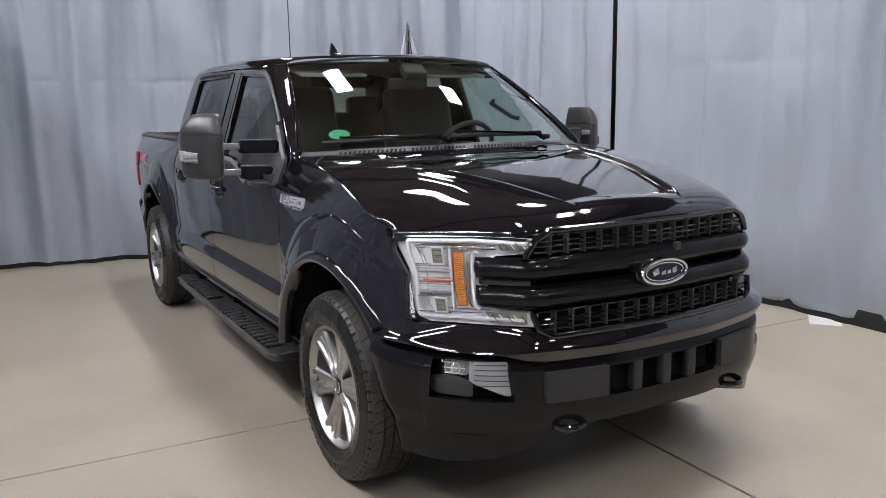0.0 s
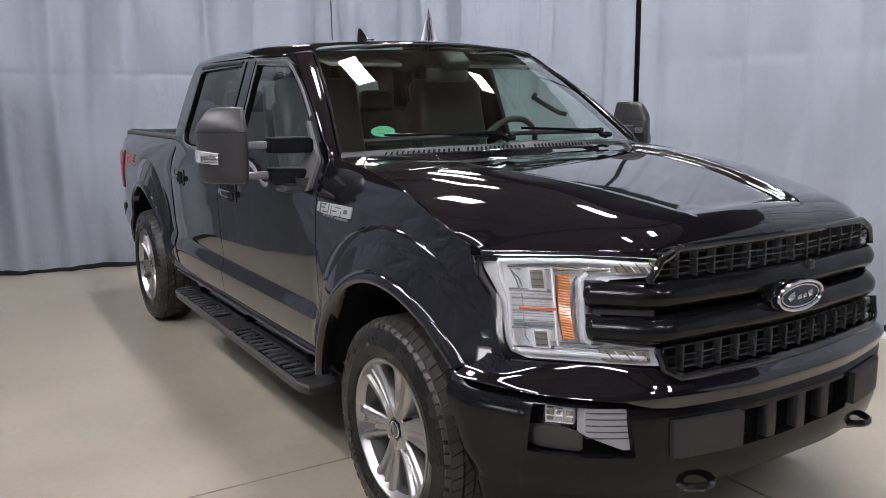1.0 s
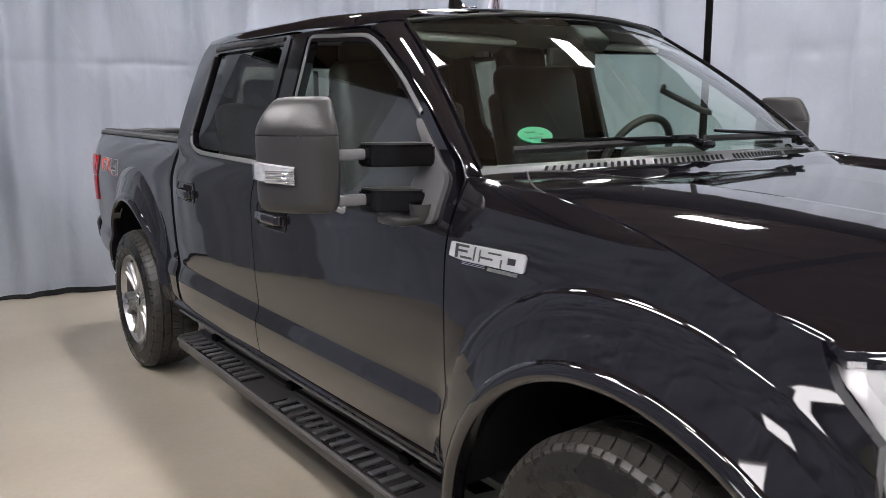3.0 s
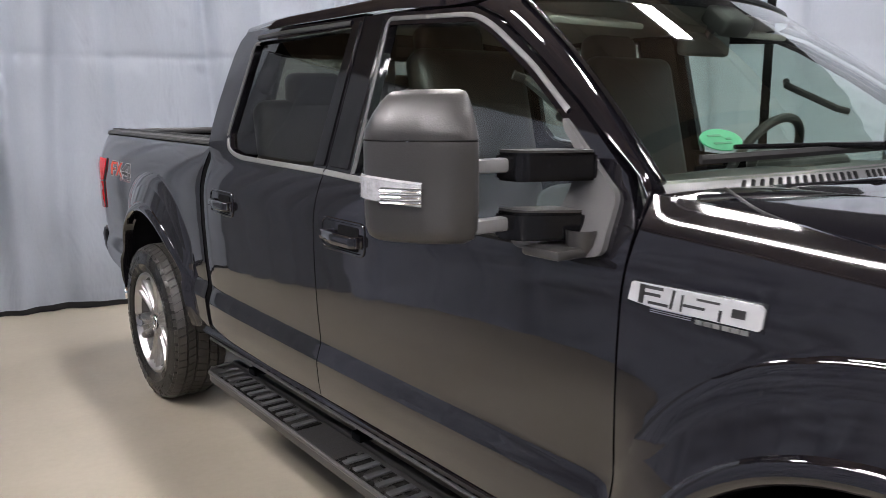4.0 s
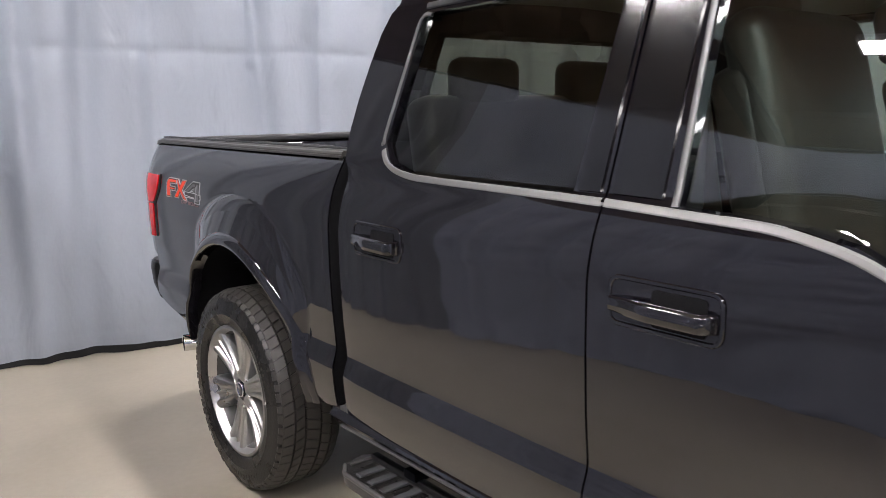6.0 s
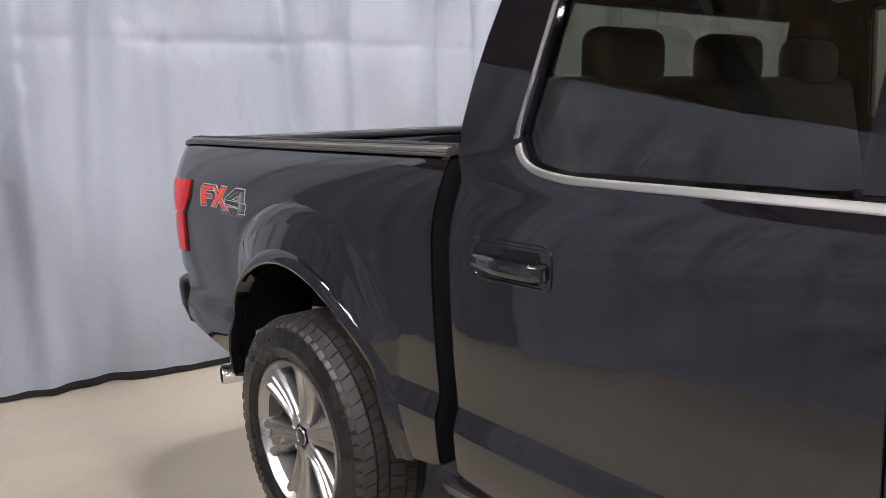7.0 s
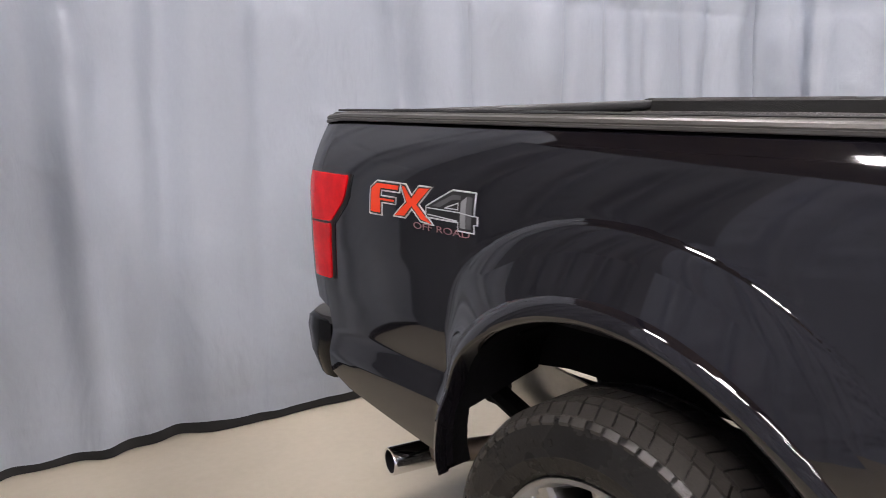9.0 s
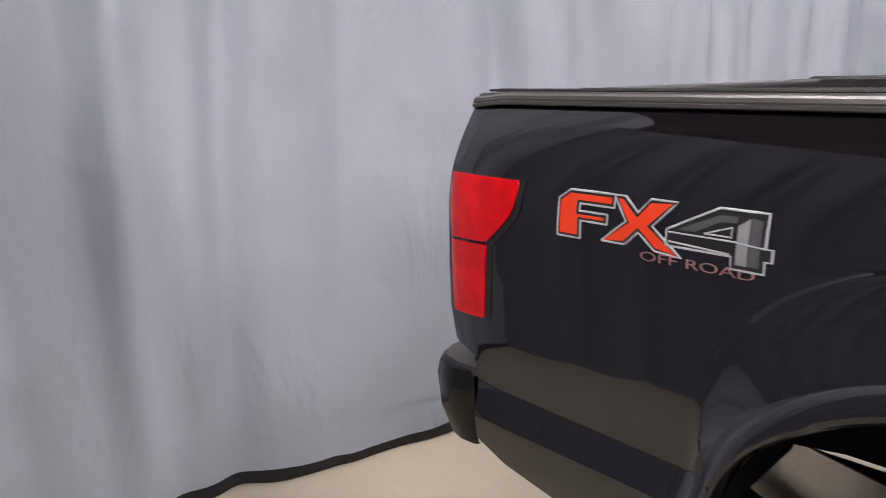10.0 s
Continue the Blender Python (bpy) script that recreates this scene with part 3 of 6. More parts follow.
AF, AR = ARCHES
FENDER = [(-0.50, 0.735)] + arc(AF[0], AF[1], AF[2], 0.735, 0.50) + [(0.598, 0.50), (0.603, 0.9), (0.598, 1.20), (0.590, 1.30), (0.585, zcut(0.585))] + [
    (y, zcut(y)) for y in (0.45, 0.3, 0.15, 0.0, -0.15, -0.3, -0.395)] + [(-0.405, 1.10), (-0.43, 1.045), (-0.50, 0.965)]
FWIN = [(1.71, 1.318), (1.72, 1.765), (1.295, 1.742), (1.216, 1.706), (1.036, 1.600), (0.88, 1.492), (0.70, 1.345), (0.665, 1.235), (0.90, 1.212), (1.20, 1.215), (1.36, 1.284), (1.46, 1.302)]
RWIN = [(2.692, 1.405), (2.654, 1.765), (1.955, 1.775), (1.975, 1.325), (2.565, 1.332), (2.646, 1.354)]
FDOOR_LOW = [(0.608, 0.545), (1.8805, 0.545), (1.8805, 1.312), (1.71, 1.310), (1.46, 1.294), (1.36, 1.276), (1.20, 1.206), (0.90, 1.203), (0.665, 1.226), (0.604, 1.28), (0.608, 0.9)]
FDOOR_UP = [(1.8805, 1.312), (1.8805, 1.805), (1.32, 1.785), (1.19, 1.738), (1.01, 1.632), (0.84, 1.520), (0.655, 1.375), (0.604, 1.28), (0.665, 1.226)] + [
    (0.70, 1.345), (0.88, 1.492), (1.036, 1.600), (1.216, 1.706), (1.295, 1.742), (1.72, 1.765), (1.71, 1.310)]
RDOOR_LOW = [(1.8865, 0.545), (2.885, 0.525), (2.892, 1.10), (2.885, 1.33), (2.646, 1.346), (2.565, 1.324), (1.975, 1.317), (1.8865, 1.312)]
RDOOR_UP = [(1.8865, 1.312), (1.975, 1.317), (1.955, 1.775), (2.654, 1.765), (2.692, 1.405), (2.646, 1.346), (2.885, 1.33), (2.900, 1.435), (2.894, 1.53), (2.878, 1.63), (2.857, 1.72), (2.827, 1.78), (2.772, 1.815), (1.8865, 1.815)]
BED = [(2.985, 0.535), (3.10, 0.515)] + arc(AR[0], AR[1], AR[2], 0.505, 0.500, 44) + [(4.64, 0.578), (4.73, 0.612), (4.745, 0.80), (4.815, 0.82), (4.832, 0.90), (4.826, 1.21), (4.805, 1.350), (2.985, 1.350)]


def glass_pane(name, poly, s, material, parent):
    r = round_poly([(y, z) for y, z in poly], 0.03)
    return part(name, sheet([r], lambda y, z: Vector((s * (side(y, z) - 0.016), y, z)), 0.08, 0.06), material, parent)


def strip(path, fn, w, h, off=0.0):
    """A raised moulding along a line on the skin; w its half width, h its height."""
    rows = []
    for i, (u, v) in enumerate(path):
        a, b = Vector(path[max(i - 1, 0)]), Vector(path[min(i + 1, len(path) - 1)])
        t = (b - a).normalized()
        nrm = Vector((-t.y, t.x))
        row = []
        for k, (du, dh) in enumerate(((-1, -0.004), (-1, 0.6 * h), (-0.6, h), (0.6, h), (1, 0.6 * h), (1, -0.004))):
            row.append(fn(u + nrm.x * w * du, v + nrm.y * w * du, off + dh))
        rows.append(row)
    return outward(grid(rows))


def dense(path, d=0.03, close=False):
    out = []
    pts = list(path) + ([path[0]] if close else [])
    for a, b in zip(pts, pts[1:]):
        n = max(1, int((Vector(b) - Vector(a)).length / d))
        out += [tuple(Vector(a).lerp(Vector(b), k / n)) for k in range(n)]
    return out + [pts[-1]]


def lid(s):
    return lambda y, z, h: Vector((s * (side(y, z) + h), y, z))


def build_side(s):
    rim = (-s * 0.03, 0, 0)
    fen = part("fender", sheet([FENDER], on_side(s), 0.022, 0.02, rim), PAINT, truck)
    fd = part("front_door", sheet([FDOOR_LOW, FDOOR_UP], on_side(s), 0.03, 0.016, rim), PAINT, truck)
    rd = part("rear_door", sheet([RDOOR_LOW, RDOOR_UP], on_side(s), 0.03, 0.016, rim), PAINT, truck)
    bed = part("bed_side", sheet([BED], on_side(s, True), 0.014, 0.012, rim), PAINT, truck)
    glass_pane("window", FWIN, s, WINDOW, fd)
    glass_pane("window", RWIN, s, PRIVACY, rd)
    # satin belt trim, down round the rear corner and along the dip
    line = round_poly([(2.668, 1.775), (2.710, 1.40), (2.662, 1.338), (2.565, 1.316), (1.889, 1.305), (1.50, 1.291), (1.36, 1.264), (1.20, 1.196), (1.13, 1.194)], 0.05)
    part("belt_trim", strip(dense([p for p in line if p[0] > 1.889 and p[1] < 1.40] + [(1.889, 1.305)]), lid(s), 0.0085, 0.004), SATINCHROME, rd, "satin silver belt trim", 12)
    part("belt_trim", strip(dense([(1.8805, 1.3048)] + [p for p in line if p[0] < 1.88]), lid(s), 0.0085, 0.004), SATINCHROME, fd, "satin silver belt trim", 12)
    part("rear_window_strip", strip(dense([p for p in line if p[1] > 1.42 or (p[1] > 1.395 and p[0] > 2.6)] + [(2.711, 1.402)]), lid(s), 0.0055, 0.005), CHANNEL, rd, "thin grey window strip", 12)
    top = round_poly([(1.713, 1.31), (1.735, 1.785), (1.30, 1.762), (1.205, 1.722), (1.02, 1.616), (0.865, 1.507)], [0, 0.03, 0.06, 0.05, 0.05, 0])
    part("window_trim", strip(dense(top), lid(s), 0.007, 0.005), CHANNEL, fd, "grey window channel")
    rtop = [(2.65, 1.784), (2.40, 1.790), (1.96, 1.790)]
    part("window_trim", strip(dense(rtop), lid(s), 0.009, 0.006), SEAL, rd)
    # gloss black pillar cover between the doors
    part("pillar_cover", sheet([[(1.745, 1.322), (1.868, 1.325), (1.868, 1.79), (1.755, 1.785)]], on_side(s, off=0.005), 0.03, 0.03, (-s * 0.006, 0, 0)), GLOSS, fd)
    part("pillar_cover", sheet([[(1.899, 1.325), (1.962, 1.325), (1.945, 1.782), (1.899, 1.79)]], on_side(s, off=0.005), 0.03, 0.03, (-s * 0.006, 0, 0)), GLOSS, rd)
    # wheel arch lips
    for (cy, cz, ri, *_), z0, z1, b in ((AF, 0.74, 0.47, False), (AR, 0.50, 0.52, True)):
        rows = []
        for y, z in arc(cy, cz, ri, z0, z1, 56):
            t = Vector((y - cy, z - cz)).normalized()
            row = []
            for dr, dx in ((0.048, 0.000), (0.045, 0.004), (0.037, 0.009), (0.026, 0.0125), (0.015, 0.012), (0.006, 0.008), (0.0, 0.001), (-0.005, -0.012), (-0.005, -0.05)):
                yy, zz = y + t.x * dr, z + t.y * dr
                row.append((s * (side(yy, zz, b) + dx), yy, zz))
            rows.append(row)
        bm = grid(rows)
        part("arch_lip", outward(bm), PAINT, bed if b else fen, "raised wheel arch lip")
        # outer crease of the flare
        cz2, ro = (AR if b else AF)[3:5]
        rows = []
        crest = arc(cy, cz2, ro, 0.80, 0.97 if b else 0.76, 56)
        for i, (y, z) in enumerate(crest):
            t = Vector((y - cy, z - cz2)).normalized()
            f = step(0, 0.16, i / 56) * step(1, 0.78 if b else 0.84, i / 56)
            row = []
            for dr, dx in ((0.006, -0.003), (0.002, 0.0005), (-0.005, 0.0026), (-0.011, 0.0036), (-0.020, 0.0038), (-0.034, 0.0031), (-0.055, 0.0012), (-0.075, -0.003)):
                yy, zz = y + t.x * dr, z + t.y * dr
                row.append((s * (side(yy, zz, b) + dx * f - 0.0015 * (1 - f)), yy, zz))
            rows.append(row)
        part("flare_crease", outward(grid(rows)), PAINT, bed if b else fen)
        # liner inside the arch
        rows = []
        for y, z in arc(cy, cz, ri + 0.012, 0.50, 0.50, 30):
            rows.append([(s * x, y, z) for x in (side(y, z, b) - 0.03, 0.80 if not b or z > 0.69 else side(y, z, b) - 0.07, 0.62 if not b or z > 0.69 else side(y, z, b) - 0.10, 0.52)])
        if not b:
            part("wheel_liner", grid(rows), DARK, fen)
        else:
            part("wheel_liner", grid([r[:3] for r in rows]), DARK, bed)
    return fen, fd, rd, bed


sides = {s: build_side(s) for s in (-1, 1)}


# ---- hood, roof, pillars, windshield ----
def hood_pt(u, v):
    """u from -1 to 1 across, v from the nose to the windshield."""
    a = abs(u)
    y0 = spl(a, [0, 0.3, 0.56, 0.64, 0.82, 1.0], [-0.820, -0.814, -0.802, -0.785, -0.628, -0.430])
    y1 = spl(a, [0, 0.5, 1.0], [0.355, 0.410, 0.572])
    y = y0 + (y1 - y0) * v
    xe = side(y, zcut(y)) - 0.005 if y > -0.42 else side(-0.42, zcut(-0.42)) - 0.005
    x = a * (xe + (0.865 - xe) * step(0.12, 0.0, v))
    zc = spl(v, [0, 0.025, 0.08, 0.2, 0.45, 0.75, 1.0], [1.150, 1.185, 1.222, 1.258, 1.312, 1.350, 1.364])
    ze = spl(v, [0, 0.03, 0.35, 0.6, 1.0], [1.112, 1.126, 1.243, 1.300, 1.343])
    xc = (0.25 + 0.40 * v) / 0.85
    if a < xc:
        drop = 0.022 * step(0.05, 0.14, v) * step(1.0, 0.9, v) * (1 - step(xc - 0.03, xc, a))
        z = zc - 0.010 * (a / xc) ** 2 - drop
    else:
        w = (a - xc) / (1 - xc)
        z = zc - 0.010 - (zc - 0.010 - ze) * (0.25 * w + 0.75 * w ** 2.2)
    return Vector((math.copysign(x, u), y, z))


def build_hood():
    lane = [0.52 * k / 26 for k in range(27)] + [0.52 + 0.08 * k / 6 for k in range(1, 7)] + [0.6 + 0.4 * k / 24 for k in range(1, 25)]

    def across(t, v):
        """Columns that follow the crease of the dome."""
        xc = (0.25 + 0.40 * v) / 0.85
        return math.copysign(float(np.interp(abs(t), [0, 0.52, 0.6, 1], [0, xc - 0.03, xc, 1])), t)
    us = [-t for t in lane[:0:-1]] + lane
    vs = [0, 0.008, 0.016, 0.03, 0.045, 0.06] + [0.08 + 0.92 * k / 44 for k in range(45)]
    bm = grid([[hood_pt(across(u, v), v) for u in us] for v in vs])
    ed = [e for e in bm.edges if len(e.link_faces) == 1]
    got = bmesh.ops.extrude_edge_only(bm, edges=ed)
    bmesh.ops.translate(bm, vec=(0, 0, -0.03), verts=[g for g in got["geom"] if isinstance(g, bmesh.types.BMVert)])
    return part("hood", outward(bm), PAINT, truck, sharp=50)


hood = build_hood()
for s in (-1, 1):  # cut between hood corner and fender top
    line = [hood_pt(s * (1.0 - 0.15 * k / 8), 0.74 + 0.26 * (k / 8) ** 0.7) + Vector((0, 0, 0.0003)) for k in range(9)]
    part("corner_seam", tube(line, 0.0028, 6), SEAL, hood)


def ws_pt(w, v):
    """Windshield: w from -1 to 1 across, v from its base to the roof."""
    a = abs(w)
    x = a * (0.832 + (0.660 - 0.832) * v)
    y = (0.415 + 0.19 * a ** 2.2) * (1 - v) + (1.065 + 0.15 * a ** 2.2) * v
    z = (1.378 - 0.02 * a * a) * (1 - v) + (1.842 - 0.040 * a * a) * v
    n = Vector((0, -0.6, 0.8)) * 0.030 * math.sin(math.pi * v) * (1 - 0.3 * a)
    return Vector((math.copysign(x, w), y, z)) + n


windshield = part("windshield", grid([[ws_pt(-1 + k / 20, v / 20) for k in range(41)] for v in range(21)]), WINDSHIELD, truck)
SEC = ([0, 0.35, 0.7, 0.86, 0.94, 0.985, 1.0], [0.0, 0.006, 0.018, 0.029, 0.042, 0.062, 0.088])


def roof_pt(w, v):
    a = abs(w)
    yf, yr = 1.065 + 0.15 * a ** 2.2, 2.847 - 0.045 * a ** 3
    y = yf + (yr - yf) * v
    half = 0.664 + (0.752 - 0.664) * step(0.0, 0.14, v) + 0.008 * step(0.4, 0.9, v)
    crown = spl(v, [0, 0.03, 0.12, 0.4, 0.8, 1.0], [1.848, 1.862, 1.882, 1.903, 1.902, 1.886])
    sec = spl(a, *SEC) * (0.50 + 0.50 * step(0.0, 0.14, v))
    return Vector((math.copysign(a * half, w), y, crown - sec))


wsteps = [-1 + k / 40 for k in range(81)]
bm = grid([[roof_pt(w, v) for w in wsteps] for v in [0, 0.01, 0.02, 0.035, 0.05, 0.08, 0.11, 0.14] + [0.14 + 0.86 * k / 26 for k in range(1, 27)]])
roof = part("roof", bm, PAINT, truck, sharp=60)


def build_pillar(s):
    """Front pillar between windshield edge and door frame."""
    inner = [ws_pt(-1, k / 16) for k in range(17)]
    outer = dense([(0.600, 1.33), (0.640, 1.385), (0.84, 1.530), (1.01, 1.642), (1.19, 1.748), (1.30, 1.788)], 0.02)
    rows = []
    lo, hi = Vector((-0.838, 0.588, 1.338)), Vector((-side(0.600, 1.27), 0.600, 1.27))
    rows.append([lo.lerp(hi, j / 10) for j in range(11)])
    for k in range(17):
        f = k / 16 * (len(outer) - 1)
        i = min(int(f), len(outer) - 2)
        yz = Vector(outer[i]).lerp(Vector(outer[i + 1]), f - i)
        o = Vector((-side(yz.x, yz.y), yz.x, yz.y))
        p = inner[k]
        mid = (o + p) / 2 + Vector((-0.028, -0.012, 0.010))
        row = []
        for j in range(11):
            t = j / 10
            row.append(p * (1 - t) ** 2 + mid * 2 * t * (1 - t) + o * t * t)
        rows.append(row)
    bm = grid(rows)
    if s > 0:
        flip_x(bm)
    part("front_pillar", bm, PAINT, truck, sharp=60)
    pts = [ws_pt(s, k / 16) + Vector((s * 0.004, -0.006, 0.004)) for k in range(17)]
    part("windshield_moulding", tube(pts, 0.0065, 8), GLOSS, windshield)


for s in (-1, 1):
    build_pillar(s)
part("windshield_moulding", tube([ws_pt(-1 + k / 12, 1.0) + Vector((0, -0.004, 0.004)) for k in range(25)], 0.007, 8), SEAL, windshield)

# cab rear wall with its window, and the inside of the cab
def rear_pt(x, z, off=0.0):
    y = spl(z, [0.5, 1.33, 1.435, 1.53, 1.63, 1.72, 1.78, 1.86], [2.885, 2.885, 2.896, 2.890, 2.874, 2.853, 2.823, 2.752])
    return Vector((x / 0.9 * (side(y, z) - 0.003), y + off, z))


bm = sheet([[(-0.9, 0.55), (0.9, 0.55), (0.9, 1.40), (-0.9, 1.40)], [(-0.9, 1.40), (-0.64, 1.40), (-0.64, 1.72), (-0.9, 1.80)],
            [(0.9, 1.40), (0.64, 1.40), (0.64, 1.72), (0.9, 1.80)], [(-0.64, 1.72), (0.64, 1.72), (0.9, 1.80), (0.5, 1.85), (-0.5, 1.85), (-0.9, 1.80)]],
           rear_pt, 0.12, 0.03, (0, -0.02, 0))
backwall = part("cab_back", bm, PAINT, truck)
part("rear_window", sheet([[(-0.65, 1.39), (0.65, 1.39), (0.65, 1.73), (-0.65, 1.73)]], lambda x, z: rear_pt(x, z, -0.012), 0.2, 0.2), PRIVACY, backwall)


# ---- nose ----
def contour(pts):
    xs = [p[0] for p in pts]
    raw = []
    for k in range(len(pts) - 1):
        a, b = Vector(pts[max(k - 1, 0)]), Vector(pts[k])
        c, d = Vector(pts[k + 1]), Vector(pts[min(k + 2, len(pts) - 1)])
        for j in range(24):
            t = j / 24
            raw.append(0.5 * (2 * b + (c - a) * t + (2 * a - 5 * b + 4 * c - d) * t * t + (3 * b - a - 3 * c + d) * t ** 3))
    raw.append(Vector(pts[-1]))
    s = np.concatenate([[0], np.cumsum([(q - p).length for p, q in zip(raw, raw[1:])])])
    return s / s[-1], np.array([p.x for p in raw]), np.array([p.y for p in raw])


NOSE = contour([(0, -0.896), (0.15, -0.892), (0.30, -0.877), (0.45, -0.864), (0.56, -0.836), (0.70, -0.698), (0.80, -0.594), (0.866, -0.517), (0.895, -0.415)])
BUMP = contour([(0, -0.962), (0.15, -0.959), (0.28, -0.947), (0.50, -0.904), (0.625, -0.860), (0.75, -0.775), (0.84, -0.665), (0.905, -0.545), (0.937, -0.475), (0.953, -0.405)])


def q_nose(x):
    return math.copysign(float(np.interp(abs(x), NOSE[1], NOSE[0])), x)


def q_bump(x):
    return math.copysign(float(np.interp(abs(x), BUMP[1], BUMP[0])), x)


def front(q, z, off=0.0):
    """Point of the nose: q from -1 to 1 round its plan, at height z."""
    a = abs(q)

    def at(a):
        t = step(0.82, 0.70, z)
        p = Vector((np.interp(a, NOSE[0], NOSE[1]), np.interp(a, NOSE[0], NOSE[2]) + (max(z, 0.8) - 0.95) * 0.13))
        b = Vector((np.interp(a, BUMP[0], BUMP[1]), np.interp(a, BUMP[0], BUMP[2])))
        return p * (1 - t) + b * t
    p = at(a)
    d = at(min(a + 0.03, 1)) - at(max(a - 0.03, 0))
    if a < 0.03:
        d = Vector((1, 0))
    n = Vector((d.y, -d.x)).normalized()
    p = p + n * off
    return Vector((math.copysign(p.x, q if q else 1), p.y, z))


def nose_patch(poly, off, du=0.02, dv=0.03, rim=None, bumper=False, s=1):
    f = q_bump if bumper else q_nose
    poly = [(f(x), z) for x, z in poly]
    fn = off if callable(off) else (lambda q, z: off)
    r = None if rim is None else (0, rim, 0)
    bm = sheet([poly], lambda q, z: front(q, z, fn(q, z)), du, dv, r)
    return flip_x(bm) if s < 0 else bm


def nose_bar(x0, x1, z, r, off, s=1, n=16, dz=0.0, flat=1.0):
    pts = [front(q_nose(x0 + (x1 - x0) * k / n), z + dz * k / n, off) for k in range(n + 1)]
    bm = tube(pts, r, 8, flat=flat)
    return flip_x(bm) if s < 0 else bm


HL = [(0.526, 1.108), (0.62, 1.116), (0.72, 1.116), (0.82, 1.112), (0.893, 1.104), (0.890, 1.06), (0.876, 0.985), (0.872, 0.90), (0.869, 0.84),
      (0.860, 0.815), (0.845, 0.808), (0.70, 0.806), (0.562, 0.806), (0.556, 0.852), (0.668, 0.862), (0.686, 0.872), (0.688, 0.95), (0.678, 1.036), (0.664, 1.050), (0.572, 1.064)]


def build_headlight(s):
    body = part("headlight", nose_patch(HL, -0.046, 0.02, 0.03, -0.048, s=s), LAMPSILVER, truck, "clear C-shaped headlight")
    part("lens", nose_patch(HL, 0.002, 0.02, 0.03, s=s), CLEARLENS, body)

    def guide(pts, r, mt, off=-0.016, name="light_guide"):
        line = [front(q_nose(x), z, off) for x, z in dense(pts, 0.02)]
        bm = tube(line, r, 8)
        part(name, flip_x(bm) if s < 0 else bm, mt, body)
    # frosted light guide round the C, with thin bright bezels beside it
    guide([(0.55, 1.094), (0.70, 1.101), (0.864, 1.094)], 0.008, LAMPWHITE)
    guide([(0.864, 1.094), (0.860, 1.04), (0.848, 0.985), (0.848, 0.86), (0.837, 0.828)], 0.008, LAMPWHITE)
    guide([(0.837, 0.828), (0.70, 0.826), (0.575, 0.826)], 0.008, LAMPWHITE)
    for d, off in ((0.020, -0.020), (0.030, -0.030)):
        guide([(0.640, 1.100 - d), (0.845, 1.098 - d), (0.843 - d * 0.6, 1.04), (0.832 - d * 0.6, 0.985), (0.832 - d * 0.6, 0.87), (0.82 - d * 0.6, 0.824 + d), (0.66, 0.822 + d)], 0.0028, CHROME, off, "bezel_line")
    guide([(0.684, 1.064), (0.697, 1.048), (0.700, 0.95), (0.698, 0.872), (0.686, 0.858)], 0.009, LAMPWHITE, -0.010)
    guide([(0.704, 1.058), (0.712, 1.04), (0.714, 0.95), (0.712, 0.876), (0.704, 0.864)], 0.004, CHROME, -0.012, "bezel_line")
    guide([(0.756, 1.076), (0.754, 0.850)], 0.005, LAMPCLEAR, -0.014)
    for z0, z1, x0, x1 in ((1.070, 1.104, 0.538, 0.622), (0.814, 0.848, 0.568, 0.662)):
        bm = nose_patch([(x0, z0), (x1, z0), (x1 + 0.008, z1), (x0, z1)], -0.012, 0.02, 0.03, 0.012, s=s)
        cr = part("corner_reflector", bm, LAMPOLIVE, body, "fluted olive corner reflector")
        for k in range(5):
            x = x0 + 0.010 + (x1 - x0 - 0.02) * k / 4
            line = [front(q_nose(x - 0.008 + 0.016 * j / 3), z0 + 0.004 + (z1 - z0 - 0.008) * j / 3, -0.010) for j in range(4)]
            bm = tube(line, 0.0022, 6)
            part("flute", flip_x(bm) if s < 0 else bm, LAMPCLEAR if k % 2 else LAMPGLASS, cr)
    for z, h in ((1.046, 0.066), (0.870, 0.056)):
        # square projector: a bright side cheek and a fluted olive face, in a clear frame
        bm = nose_patch([(0.800, z - h / 2), (0.840, z - h * 0.46), (0.842, z + h * 0.44), (0.802, z + h / 2)], lambda q, z: -0.002 - 1.2 * max(0, abs(q) - q_nose(0.802)), 0.012, 0.02, 0.035, s=s)
        pj = part("projector", bm, LAMPWHITE, body, "square projector housing")
        bm = nose_patch([(0.768, z - h / 2), (0.800, z - h / 2), (0.802, z + h / 2), (0.770, z + h / 2)], -0.003, 0.02, 0.02, 0.03, s=s)
        part("projector_face", bm, LAMPCLEAR, pj)
        bm = nose_patch([(0.772, z - h * 0.40), (0.796, z - h * 0.40), (0.798, z + h * 0.40), (0.774, z + h * 0.40)], -0.0005, 0.02, 0.02, 0.006, s=s)
        fg = part("projector_glass", bm, LAMPOLIVE, pj)
        for k in range(3):
            part("flute", nose_bar(0.774, 0.796, z - h * 0.28 + h * 0.28 * k, 0.0016, 0.001, s, 3), LAMPGLASS, fg)
        for dz in (-h / 2, h / 2):
            part("bezel", nose_bar(0.762, 0.846, z + dz, 0.0035, -0.010, s, 6), CHROME, pj)
        part("tray", nose_bar(0.760, 0.850, z - h / 2 - 0.011, 0.0055, -0.018, s, 6, flat=0.5), LAMPCLEAR, pj)
    bm = nose_patch([(0.750, 0.906), (0.846, 0.906), (0.852, 1.008), (0.752, 1.008)], -0.026, 0.02, 0.02, 0.02, s=s)
    part("clear_insert", bm, LAMPCLEAR, body, "clear ribbed insert")
